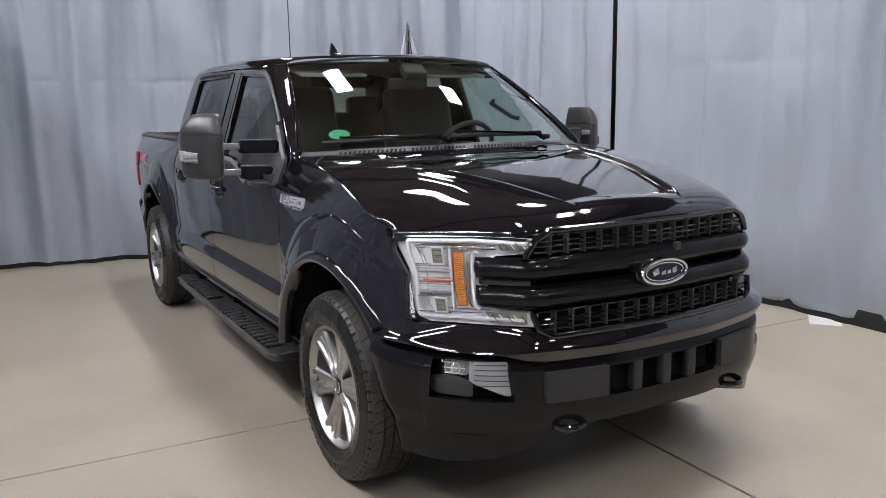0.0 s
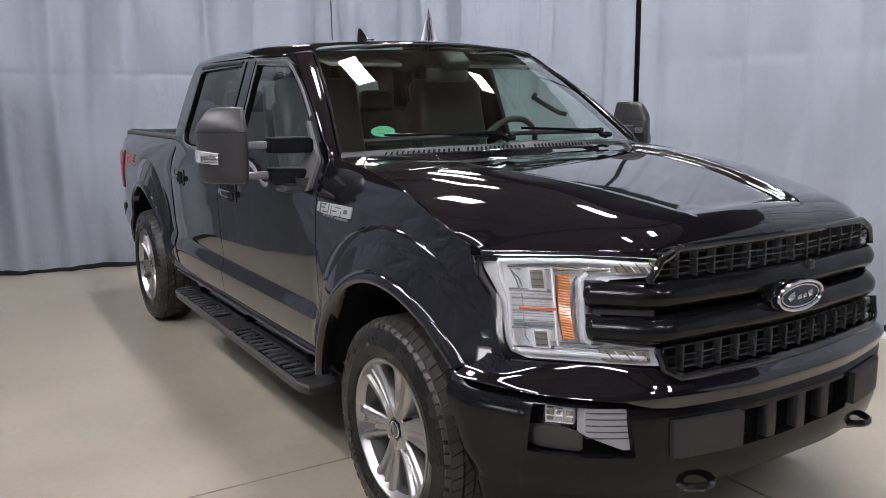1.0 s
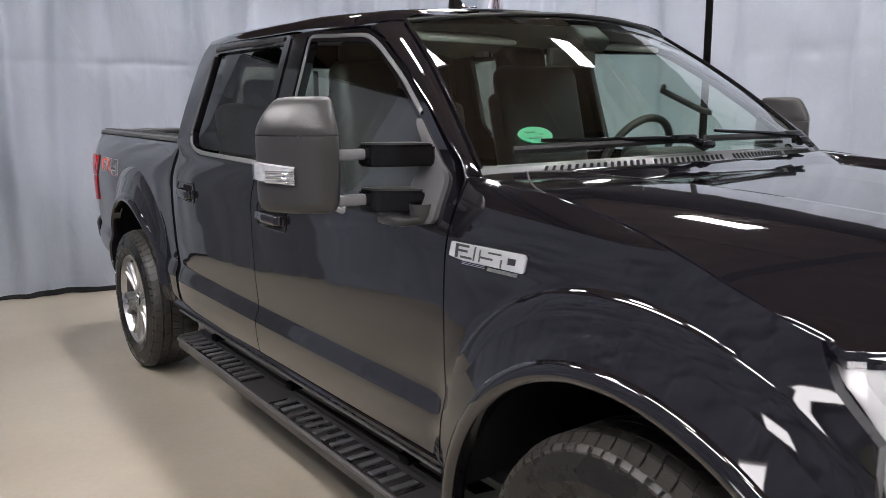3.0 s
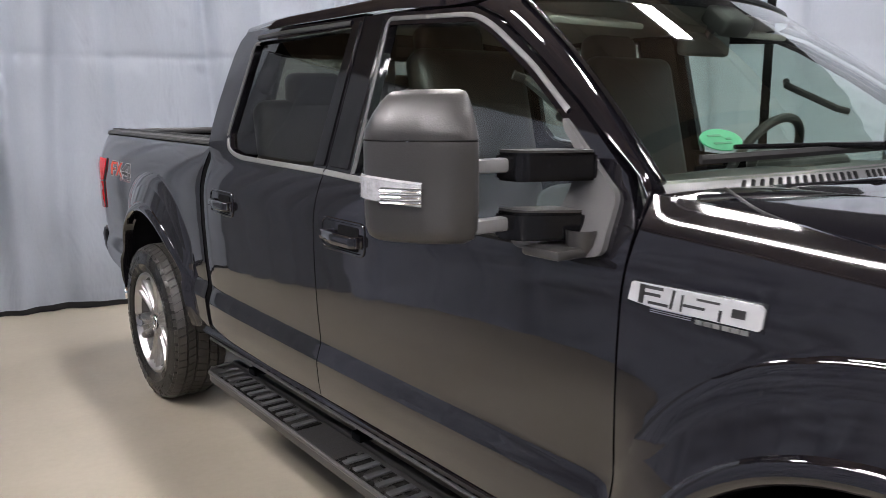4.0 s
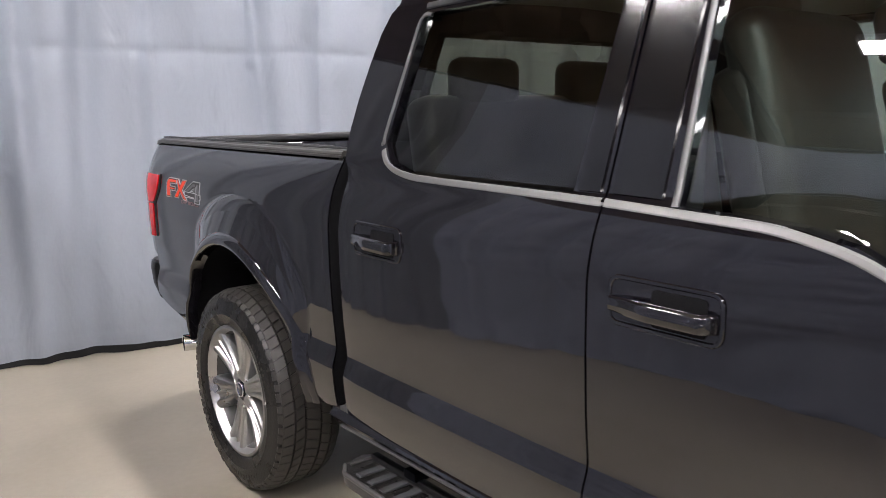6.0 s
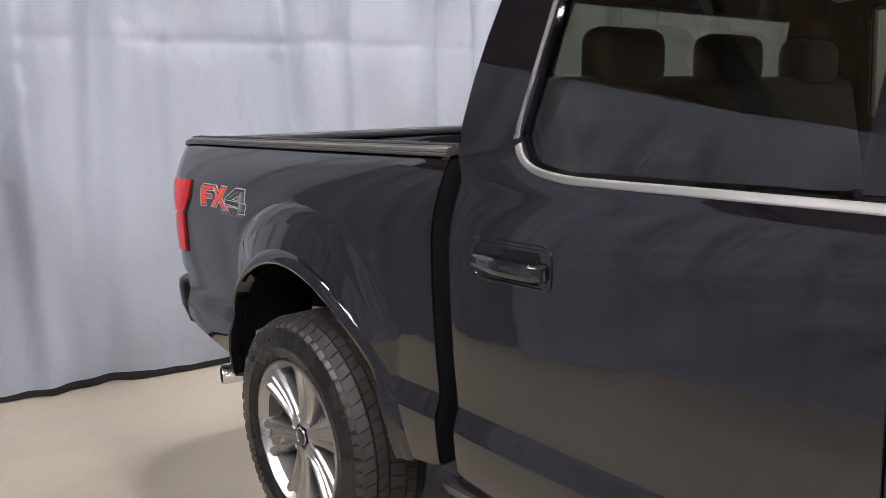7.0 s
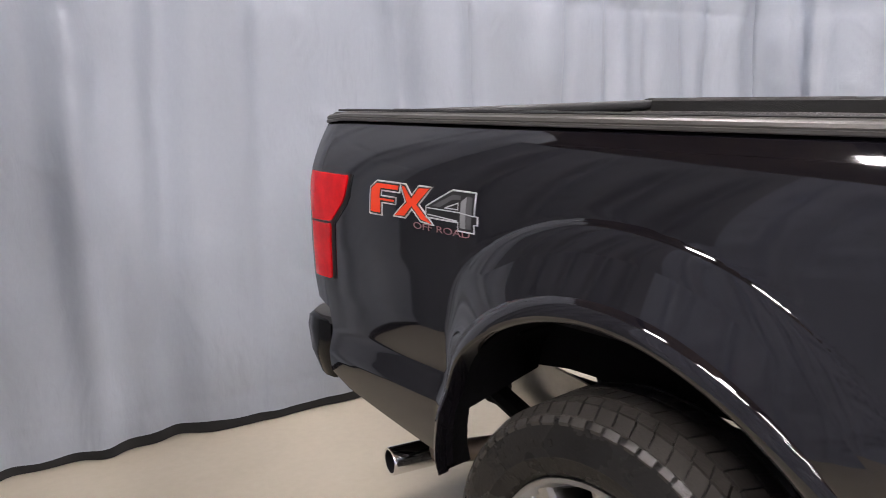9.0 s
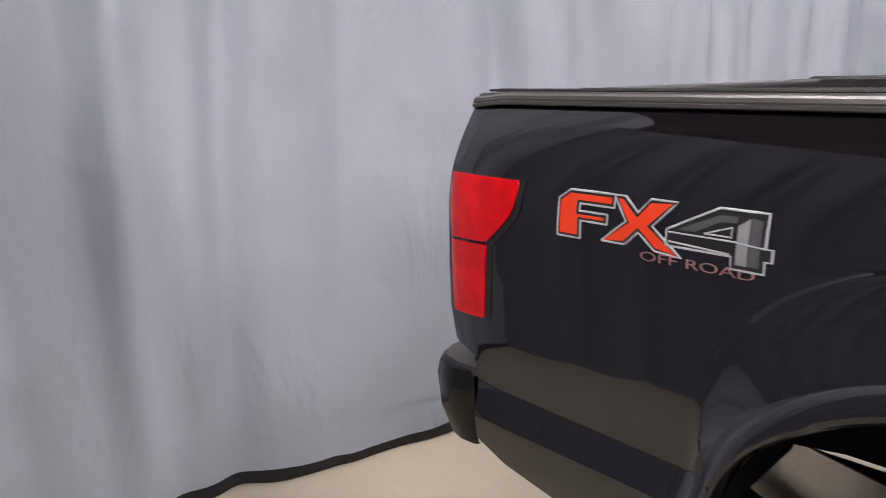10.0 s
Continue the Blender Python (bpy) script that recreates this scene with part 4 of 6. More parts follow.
    for k in range(14):
        z = 0.911 + 0.0073 * k
        part("reflector_fin", nose_bar(0.752, 0.848, z, 0.0020 if k % 5 else 0.0036, -0.019, s, 6), (LAMPWHITE, SIGNAL, LAMPCLEAR)[k % 3] if k % 5 else CHROME, body)
    part("light_bar", nose_bar(0.752, 0.828, 0.957, 0.0042, -0.010, s, 6), LIGHTBAR, body, "thin red-orange light bar")
    bm = nose_patch([(0.718, 0.872), (0.740, 0.866), (0.748, 0.95), (0.746, 1.056), (0.722, 1.060), (0.723, 0.95)], -0.014, 0.02, 0.02, 0.01, s=s)
    amber = part("amber_reflector", bm, AMBERDARK, body, "ribbed amber side reflector")
    for k in range(24):
        z = 0.872 + 0.0078 * k
        x = 0.719 + 0.004 * math.sin(math.pi * (z - 0.872) / 0.19)
        part("amber_rib", nose_bar(x, x + 0.023, z, 0.0030, -0.008, s, 3, 0.004), AMBER, amber)
    # black slot between lamp and fender
    bm = nose_patch([(0.871, 0.80), (0.888, 0.80), (0.890, 0.975), (0.876, 0.985)], -0.006, s=s)
    part("lamp_seal", bm, SEAL, body)


for s in (-1, 1):
    build_headlight(s)

# painted fascia under lamps and grille, with its dip
FASC = [(0.0, 0.775), (0.47, 0.775), (0.54, 0.788), (0.556, 0.800), (0.70, 0.801), (0.85, 0.802), (0.872, 0.812), (0.895, 0.812), (0.895, 0.735),
        (0.80, 0.728), (0.68, 0.724), (0.60, 0.717), (0.545, 0.696), (0.48, 0.688), (0.0, 0.686)]


def fasc_off(q, z):
    return 0.012 * math.exp(-((z - 0.728) / 0.024) ** 2) + 0.004


fascia = None
for s in (-1, 1):
    fascia = part("fascia", nose_patch(FASC, fasc_off, 0.015, 0.008, 0.02, s=s), PAINT, truck)
# nose skin behind everything
for s in (-1, 1):
    part("nose_backing", nose_patch([(0.0, 0.44), (0.89, 0.44), (0.89, 1.10), (0.0, 1.10)], -0.085, 0.06, 0.08, s=s), DARK, truck)

# grille
grille = part("grille", merge(*[nose_patch([(0.0, 0.765), (0.49, 0.765), (0.548, 0.80), (0.684, 0.858), (0.692, 0.90), (0.684, 1.045), (0.56, 1.068), (0.535, 1.115), (0.478, 1.145), (0.0, 1.150)],
                                           -0.062, 0.02, 0.03, s=s) for s in (-1, 1)]), DARK, truck, "black grille with two bold bars")
for s in (-1, 1):
    rimline = dense([(0.0, 1.143), (0.470, 1.138), (0.528, 1.108), (0.560, 1.056), (0.560, 1.045)], 0.02)
    pts = [front(q_nose(x), z, 0.004) for x, z in rimline]
    bm = tube(pts, 0.0125, 10)
    part("grille_surround", flip_x(bm) if s < 0 else bm, GLOSS, grille)
    rimline = dense([(0.0, 0.772), (0.480, 0.772), (0.535, 0.798), (0.550, 0.846), (0.55, 0.860)], 0.02)
    pts = [front(q_nose(x), z, 0.006) for x, z in rimline]
    bm = tube(pts, 0.0125, 10)
    part("grille_surround", flip_x(bm) if s < 0 else bm, GLOSS, grille)
    for z0, z1 in ((0.966, 1.046), (0.866, 0.946)):
        f = lambda q, z, z0=z0, z1=z1: -0.012 + 0.030 * math.sin(math.pi * min(max((z - z0) / (z1 - z0), 0), 1)) ** 0.6
        bm = nose_patch([(0.0, z0), (0.55, z0), (0.680, z0 + 0.004), (0.680, z1 - 0.004), (0.55, z1), (0.0, z1)], f, 0.02, 0.008, 0.04, s=s)
        part("grille_bar", bm, BUMPERM, grille)
    bm = nose_patch([(0.55, 0.948), (0.679, 0.948), (0.677, 0.965), (0.55, 0.965)], -0.012, 0.02, 0.02, 0.02, s=s)
    part("grille_insert", bm, ROUGHP, grille, "dark grey insert between the bars")
    for z0, z1 in ((1.052, 1.132), (0.782, 0.858)):
        k = 0
        while 0.036 + 0.072 * k < 0.52:
            x = 0.036 + 0.072 * k
            lim = 0.5 if z0 > 1 else 0.52
            if x < lim:
                a, b = front(q_nose(x), z0, -0.012), front(q_nose(x), z1, -0.012)
                bm = rbox((a + b) / 2, (0.007, 0.03, z1 - z0), 0.002, 1)
                part("grille_rib", flip_x(bm) if s < 0 else bm, SATIN, grille)
            k += 1
        for h in (0.40, 0.62):
            part("grille_slat", nose_bar(0.0, 0.535, z0 + (z1 - z0) * h, 0.0042, -0.004, s, 12, flat=0.8), GLOSS, grille)
        for h in (0.1, 0.9):
            part("grille_slat", nose_bar(0.0, 0.525, z0 + (z1 - z0) * h, 0.004, -0.02, s, 12, flat=0.8), SATIN, grille)
# oval badge
c = front(0, 0.953, 0.030)


def oval(rx, rz, y0, y1, n=40):
    prof = [(1.0, y0), (1.0, y1 + 0.003), (0.97, y1), (0.0, y1)]
    rows = []
    for k in range(n):
        a = k * math.tau / n
        rows.append([(c.x + rx * p * math.cos(a), c.y + h, c.z + rz * p * math.sin(a)) for p, h in prof])
    return outward(grid(rows, closed_u=True))


badge = part("badge", oval(0.114, 0.047, 0.03, -0.006), BADGEBLUE, grille, "dark oval badge with a chrome rim")
part("badge_base", oval(0.130, 0.056, 0.04, 0.004), GLOSS, badge)
for rx, rz, r in ((0.112, 0.045, 0.006), (0.094, 0.034, 0.0025)):
    part("badge_rim", tube([(c.x + rx * math.cos(k * math.tau / 48), c.y - 0.008, c.z + rz * math.sin(k * math.tau / 48)) for k in range(49)], r, 8, False), CHROME, badge)
for x, z, w, h, a in ((-0.045, 0.002, 0.030, 0.034, 20), (-0.005, -0.004, 0.022, 0.020, 10), (0.022, -0.003, 0.018, 0.020, 10), (0.050, 0.002, 0.022, 0.030, 15)):
    part("badge_mark", rbox((c.x + x, c.y - 0.008, c.z + z), (w, 0.004, h * 0.7), 0.004, 2, Matrix.Rotation(radians(-a), 4, "Y")), CHROME, badge)
part("grille_camera", rbox(front(q_nose(0.10), 1.035, 0.012), (0.03, 0.02, 0.03), 0.006), SATIN, grille, "small front camera")

# ---- front bumper ----
bump_bits = []
for s in (-1, 1):
    f = lambda q, z: -0.045 * step(0.66, 0.74, z) - 0.02 * step(0.50, 0.40, z)
    # cut round the fog lamp pocket by laying the skin in pieces
    pieces = [[(0.278, 0.435), (0.60, 0.425), (0.60, 0.715), (0.545, 0.695), (0.48, 0.687), (0.278, 0.686)],
              [(0.60, 0.425), (0.87, 0.41), (0.87, 0.545), (0.60, 0.545)],
              [(0.60, 0.690), (0.87, 0.690), (0.87, 0.729), (0.80, 0.726), (0.68, 0.722), (0.60, 0.715)],
              [(0.87, 0.41), (0.925, 0.415), (0.942, 0.54), (0.957, 0.66), (0.9575, 0.731), (0.87, 0.727)],
              [(0.60, 0.545), (0.628, 0.545), (0.646, 0.690), (0.60, 0.690)], [(0.855, 0.545), (0.87, 0.545), (0.87, 0.690), (0.848, 0.690)],
              [(0.0, 0.44), (0.278, 0.435), (0.278, 0.528), (0.0, 0.528)], [(0.0, 0.640), (0.278, 0.640), (0.278, 0.686), (0.0, 0.684)]]
    bm = sheet([[(q_bump(x), z) for x, z in pc] for pc in pieces], lambda q, z: front(q, z, f(q, z)), 0.02, 0.02, (0, 0.05, 0))
    bump = part("front_bumper", flip_x(bm) if s < 0 else bm, BUMPERM, truck, "black front bumper")
    bump_bits.append(bump)
    # fog lamp pocket
    pk = part("lamp_pocket", nose_patch([(0.62, 0.54), (0.86, 0.54), (0.855, 0.695), (0.665, 0.695)], -0.075, 0.03, 0.03, bumper=True, s=s), DARK, bump)
    fc = front(q_bump(0.805), 0.650, -0.046)
    at = Matrix.Translation(fc) @ Matrix.Rotation(radians(48), 4, "Z")

    def fog(name, shape, mt, under, label=""):
        bmesh.ops.transform(shape, matrix=at, verts=shape.verts[:])
        return part(name, flip_x(shape) if s < 0 else shape, mt, under, label)
    lamp = fog("fog_lamp", rbox((0, 0.022, 0), (0.092, 0.03, 0.060), 0.012), LAMPSILVER, bump, "clear rectangular fog lamp")
    for k in range(3):
        fog("fog_reflector", rbox((-0.028 + 0.028 * k, 0.004, 0.004 * (k - 1)), (0.022, 0.014, 0.044), 0.006), CHROME if k % 2 else LAMPOLIVE, lamp)
    for z in (-0.020, 0.0, 0.020):
        fog("fog_rib", tube([(-0.042, -0.004, z), (0.042, -0.004, z)], 0.0018, 6), LAMPCLEAR, lamp)
    fog("fog_lens", rbox((0, -0.008, 0), (0.096, 0.003, 0.062), 0.001), CLEARLENS, lamp)
    part("fog_lamp_shroud", nose_patch(round_poly([(0.755, 0.552), (0.850, 0.552), (0.850, 0.612), (0.80, 0.622), (0.755, 0.608)], 0.012), -0.03, 0.03, 0.02, 0.03, True, s), SATIN, bump)
    lv = part("louvre_panel", nose_patch(round_poly([(0.638, 0.562), (0.656, 0.562), (0.752, 0.606), (0.752, 0.688), (0.652, 0.688)], 0.008),
                                        lambda q, z: -0.018, 0.02, 0.03, 0.03, True, s), LOUVRE, bump, "grey louvred insert")
    for k in range(5):
        z = 0.676 - 0.019 * k
        x0 = 0.655 - 0.003 * k
        pts = [front(q_bump(x0 + (0.748 - x0) * j / 6), z, -0.014) for j in range(7)]
        bm = tube(pts, 0.0017, 6)
        part("louvre", flip_x(bm) if s < 0 else bm, SATIN, lv)
    # plain step pads beside the centre opening
    bm = nose_patch([(0.288, 0.538), (0.525, 0.538), (0.530, 0.650), (0.288, 0.648)], lambda q, z: 0.022 - 0.3 * max(0, abs(q) - q_bump(0.50)), 0.03, 0.03, 0.03, True, s)
    part("step_pad", bm, ROUGHP, bump)
    # tow hook
    fc = front(q_bump(0.42), 0.432, -0.01)
    bm = tube([(0.36, -0.76, 0.44)] + [(0.42 - 0.06 * math.cos(math.pi * k / 14), -0.885 - 0.062 * math.sin(math.pi * k / 14), 0.436) for k in range(15)] + [(0.48, -0.76, 0.44)], 0.0125, 10)
    part("tow_hook", flip_x(bm) if s < 0 else bm, GLOSS, bump, "black tow hook")
    # air dam below
    poly = [(0.0, 0.431), (0.34, 0.424), (0.42, 0.40), (0.58, 0.355), (0.72, 0.312), (0.84, 0.285), (0.925, 0.285), (0.938, 0.414), (0.80, 0.408), (0.50, 0.428), (0.0, 0.438)]
    bm = nose_patch(poly, lambda q, z: -0.022 - 0.10 * (0.44 - z) - 0.015 * abs(q) ** 3, 0.02, 0.03, 0.02, True, s)
    part("air_dam", bm, BUMPERM, bump, "black lower air dam")
part("centre_opening", rbox((0, -0.89, 0.585), (0.56, 0.02, 0.125), 0), DARK, bump_bits[0])
for x in (-0.14, 0.0, 0.14):
    part("opening_post", rbox((x, -0.945 + abs(x) * 0.05, 0.585), (0.045, 0.04, 0.12), 0.008), ROUGHP, bump_bits[0])


# ---- wheels ----
def build_wheel():
    rim_out = lathe([(0.236, 0.098), (0.246, 0.118), (0.252, 0.128), (0.262, 0.127), (0.265, 0.116), (0.258, 0.10)], 60)
    wheel = link("wheel", rim_out, ALLOY, truck, "six-spoke machined alloy wheel")
    part("barrel", lathe([(0.254, -0.11), (0.222, -0.09), (0.212, 0.02), (0.226, 0.075), (0.237, 0.0985)], 48), BARREL, wheel, "dark inner barrel")
    prof = [(0.258, -0.112), (0.268, -0.128), (0.31, -0.138), (0.345, -0.137), (0.378, -0.127), (0.392, -0.108), (0.396, -0.06), (0.397, 0.0), (0.396, 0.06), (0.392, 0.108),
            (0.378, 0.127), (0.345, 0.137), (0.312, 0.138), (0.309, 0.1395), (0.306, 0.138), (0.280, 0.135), (0.268, 0.128), (0.260, 0.114)]
    tyre = part("tyre", lathe(prof, 72), RUBBER, wheel, "all-terrain tyre with deep tread")
    bm = bmesh.new()
    n = 60
    lanes = [(-0.118, -0.080, 0.0), (-0.072, -0.036, 0.5), (-0.028, 0.028, 0.25), (0.036, 0.072, 0.0), (0.080, 0.118, 0.5)]
    for k in range(n):
        for h0, h1, ph in lanes:
            a0 = (k + ph) * math.tau / n
            wdt = math.tau / n * 0.90
            skew = 0.35 * math.tau / n * (1 if h0 < 0 else -1)
            top, bot = [], []
            edge = abs(h0 + h1) > 0.15
            for a, h in ((a0, h0), (a0 + wdt, h0), (a0 + wdt + skew, h1), (a0 + skew, h1)):
                r = 0.4065 - (0.014 if edge and abs(h) > 0.1 else 0.0)
                top.append(bm.verts.new((h, r * math.cos(a), r * math.sin(a))))
                bot.append(bm.verts.new((h, 0.388 * math.cos(a), 0.388 * math.sin(a))))
            bm.faces.new(top)
            for i in range(4):
                bm.faces.new((top[i], bot[i], bot[(i + 1) % 4], top[(i + 1) % 4]))
        # shoulder lugs down the sidewall
        for sgn in (-1, 1):
            a0 = (k + 0.5) * math.tau / n
            wdt = math.tau / n * (0.80 if k % 2 else 0.62)
            vs = []
            for a in (a0, a0 + wdt):
                vs.append([bm.verts.new((sgn * h, r * math.cos(a), r * math.sin(a))) for r, h in ((0.394, 0.112), (0.387, 0.1225), (0.377 if k % 2 else 0.380, 0.1300), (0.371, 0.1285))])
            for i in range(3):
                bm.faces.new((vs[0][i], vs[1][i], vs[1][i + 1], vs[0][i + 1]))
            for e in vs:
                c0 = bm.verts.new((sgn * 0.12, e[2].co.y * 0.98, e[2].co.z * 0.98))
                bm.faces.new((e[0], e[1], e[2], c0))
    tagged(part("tread", outward(bm), TREAD, tyre, sharp=25), kind="stuff")
    # raised marks on the sidewall, too worn to read
    for a0, cnt, r in ((0.5, 9, 0.338), (3.4, 8, 0.338), (2.2, 6, 0.325), (5.3, 7, 0.325)):
        bm = bmesh.new()
        for k in range(cnt):
            b = rbox((0.1385, 0, r), (0.0016, 0.010, 0.015), 0.0005, 1)
            bmesh.ops.transform(b, matrix=Matrix.Rotation(a0 + k * 0.075, 4, "X"), verts=b.verts[:])
            bm = merge(bm, b)
        part("sidewall_marking", bm, RUBBER, tyre)
    # spokes
    for k in range(6):
        rows = []
        for j in range(15):
            t = j / 14
            r = 0.040 + 0.206 * t
            w = 0.0265 + 0.043 * t + 0.010 * max(0, t - 0.85) / 0.15
            h = 0.100 + 0.017 * t - 0.006 * math.sin(math.pi * t)
            g = 0.014 * step(0.08, 0.40, t)
            rows.append([(h + dh, u * w, r) for u, dh in ((-1.13, -0.080), (-1.08, -0.028), (-1.0, -0.012), (-0.86, -0.003), (-0.62, 0.0), (-0.50, -0.15 * g), (-0.40, -g), (-0.12, -g), (-0.05, -0.55 * g),
                                                         (0.05, -0.55 * g), (0.12, -g), (0.40, -g), (0.50, -0.15 * g), (0.62, 0.0), (0.86, -0.003), (1.0, -0.012), (1.08, -0.028), (1.13, -0.080))])
        bm = outward(grid(rows))
        bmesh.ops.transform(bm, matrix=Matrix.Rotation(k * math.tau / 6, 4, "X"), verts=bm.verts[:])
        link("spoke", bm, ALLOY, wheel, sharp=14)
        # lug nut
        b = lathe([(0.0, 0.100), (0.008, 0.100), (0.010, 0.092), (0.011, 0.06)], 6)
        bmesh.ops.translate(b, vec=(0, 0, 0.068), verts=b.verts[:])
        bmesh.ops.transform(b, matrix=Matrix.Rotation((k + 0.5) * math.tau / 6, 4, "X"), verts=b.verts[:])
        link("lug_nut", b, CHROME, wheel)
    link("hub", lathe([(0.0, 0.094), (0.036, 0.094), (0.052, 0.090), (0.064, 0.076), (0.095, 0.050), (0.10, 0.02)], 36), ALLOYDARK, wheel)
    link("centre_cap", lathe([(0.0, 0.1050), (0.026, 0.1045), (0.031, 0.101), (0.033, 0.09)], 30), BADGEBLUE, wheel, "dark blue centre cap")
    link("cap_ring", tube([(0.103, 0.0285 * math.cos(a * math.tau / 30), 0.0285 * math.sin(a * math.tau / 30)) for a in range(31)], 0.0025, 6, False), CHROME, wheel)
    link("brake_disc", lathe([(0.05, 0.02), (0.165, 0.02), (0.168, 0.012), (0.168, -0.012), (0.165, -0.02), (0.05, -0.02)], 48), DARK, wheel)
    link("brake_caliper", rbox((0.0, -0.13, 0.06), (0.09, 0.07, 0.15), 0.015), DARK, wheel)
    return wheel


first_wheel = build_wheel()
first_wheel.matrix_basis = pose(-0.842, 0.0, 0.4065, 18, 0, 0) @ Matrix.Rotation(math.pi, 4, "Z")
copy_thing(first_wheel, pose(-0.842, 3.683, 0.4065, 12, 0, 0) @ Matrix.Rotation(math.pi, 4, "Z"))
copy_thing(first_wheel, pose(0.842, 0.0, 0.4065, 40, 0, 0))
copy_thing(first_wheel, pose(0.842, 3.683, 0.4065, 5, 0, 0))


# ---- door mirrors ----
def build_mirror(s):
    def ring(z, k, top=0.0):
        """Plan outline of the housing at height z, shrunk by k towards its middle."""
        base = [(-1.118, 0.835), (-1.135, 0.806), (-1.180, 0.822), (-1.238, 0.876), (-1.278, 0.948), (-1.288, 0.990), (-1.280, 1.020), (-1.256, 1.040),
                (-1.200, 1.052), (-1.118, 1.050), (-1.100, 1.035), (-1.098, 0.92)]
        base = [(x - 0.018, y) for x, y in base]
        cx, cy = -1.208 + 0.03 * top, 0.965
        out = []
        for x, y in round_poly(base, 0.03, 3):
            out.append((cx + (x - cx) * (1 - k), cy + (y - cy) * (1 - k * 0.8), z))
        return out
    low = [ring(z, k) for z, k in ((1.238, 0.45), (1.240, 0.22), (1.249, 0.09), (1.268, 0.02), (1.30, 0.0), (1.40, 0.0), (1.445, 0.004), (1.4485, 0.012))]
    bm = grid(low, closed_v=True)
    bm.verts.ensure_lookup_table()
    bm.faces.new([bm.verts[i] for i in range(len(low[0]))])
    house = part("side_mirror", outward(flip_x(bm) if s > 0 else bm), SATIN, truck, "large black towing mirror on two arms")
    cap = [ring(z, k, t) for z, k, t in ((1.4505, 0.012, 0), (1.453, 0.0, 0), (1.473, 0.035, 0.8), (1.503, 0.14, 1.8), (1.528, 0.25, 2.2), (1.541, 0.325, 2.3), (1.549, 0.41, 2.3), (1.553, 0.6, 2.3))]
    bm = grid(cap, closed_v=True)
    bm.verts.ensure_lookup_table()
    n = len(cap[0])
    bm.faces.new([bm.verts[(len(cap) - 1) * n + i] for i in range(n)])
    part("mirror_cap", outward(flip_x(bm) if s > 0 else bm), SATIN, house)
    # turn signal wrapped round the outer front corner
    poly = [(-1.252, 0.871), (-1.268, 0.890), (-1.300, 0.947), (-1.310, 0.990), (-1.304, 1.016)]
    rows = []
    for k, z in enumerate((1.316, 1.319, 1.342, 1.364, 1.368)):
        o = 0.004 if 0 < k < 4 else -0.004
        rows.append([(x - o * 0.8, y - o * 0.6, z + (0.006 * i / 4)) for i, (x, y) in enumerate(dense(poly, 0.015))])
    bm = grid(rows)
    sig = part("turn_signal", flip_x(bm) if s > 0 else bm, SIGNAL, house, "clear mirror turn signal")
    rows = [[(p[0] - 0.005, p[1] - 0.004, p[2]) for p in r] for r in rows]
    bm = grid(rows)
    part("signal_lens", flip_x(bm) if s > 0 else bm, CLEARLENS, sig)
    for k in range(6):
        z = 1.3245 + 0.0062 * k
        bm = tube([(x - 0.004, y - 0.004, z) for x, y in dense(poly[:3], 0.02)], 0.0019, 6)
        part("signal_rib", flip_x(bm) if s > 0 else bm, ALLOYDARK if k % 2 else CHROME, sig)
    bm = rbox((-1.198, 1.046, 1.385), (0.11, 0.006, 0.18), 0.002)
    part("mirror_glass", flip_x(bm) if s > 0 else bm, MIRRORM, house)
    # arms, the lower one with the shorter sleeve
    for z, y, end in ((1.392, 0.795, -0.895), (1.267, 0.795, -0.930)):
        bm = rbox((-1.085, y + 0.045, z + 0.004), (0.19, 0.034, 0.030), 0.008)
        part("telescoping_arm", flip_x(bm) if s > 0 else bm, ARMGREY, house, "grey sliding arm")
        plan = round_poly([(-1.062, y), (-1.062, y + 0.075), (end, y + 0.015), (end, y - 0.080)], [0.03, 0.012, 0.01, 0.02], 4)
        bm = prism(plan, lambda x, yy, z=z: (x, yy, z - 0.030), lambda x, yy, z=z: (x, yy, z + 0.030))
        bmesh.ops.bevel(bm, geom=[e for e in bm.edges if abs(e.verts[0].co.z - e.verts[1].co.z) < 1e-4], offset=0.006, segments=2, affect="EDGES")
        part("arm_sleeve", flip_x(bm) if s > 0 else bm, BUMPERM, house)
        plan = [(-1.05 + (x + 1.062) * 0.86, yy + 0.003) for x, yy in plan]
        bm = prism(plan, lambda x, yy, z=z: (x, yy, z + 0.030), lambda x, yy, z=z: (x, yy, z + 0.035))
        part("sleeve_lid", flip_x(bm) if s > 0 else bm, SATIN, house)
    bm = rbox((-0.975, 0.745, 1.218), (0.14, 0.11, 0.022), 0.008)
    part("mirror_foot", flip_x(bm) if s > 0 else bm, SATIN, house)
    bm = lathe([(0.0, 0.03), (0.026, 0.028), (0.034, 0.012), (0.034, -0.02)], 20)
    bmesh.ops.transform(bm, matrix=Matrix.Translation((-0.950, 0.715, 1.243)) @ Matrix.Rotation(radians(90), 4, "Y"), verts=bm.verts[:])
    part("pivot", flip_x(bm) if s > 0 else bm, SATIN, house)
    # sail panel on the door
    poly = round_poly([(0.865, 1.495), (0.660, 1.340), (0.655, 1.215), (0.70, 1.205), (0.90, 1.20), (0.93, 1.215), (0.80, 1.30), (0.775, 1.40), (0.855, 1.470)], 0.02)
    bm = sheet([poly], on_side(s, off=0.016), 0.04, 0.03, (-s * 0.03, 0, 0))
    part("sail_panel", bm, SAIL, house, "dark grey sail panel")


for s in (-1, 1):
    build_mirror(s)


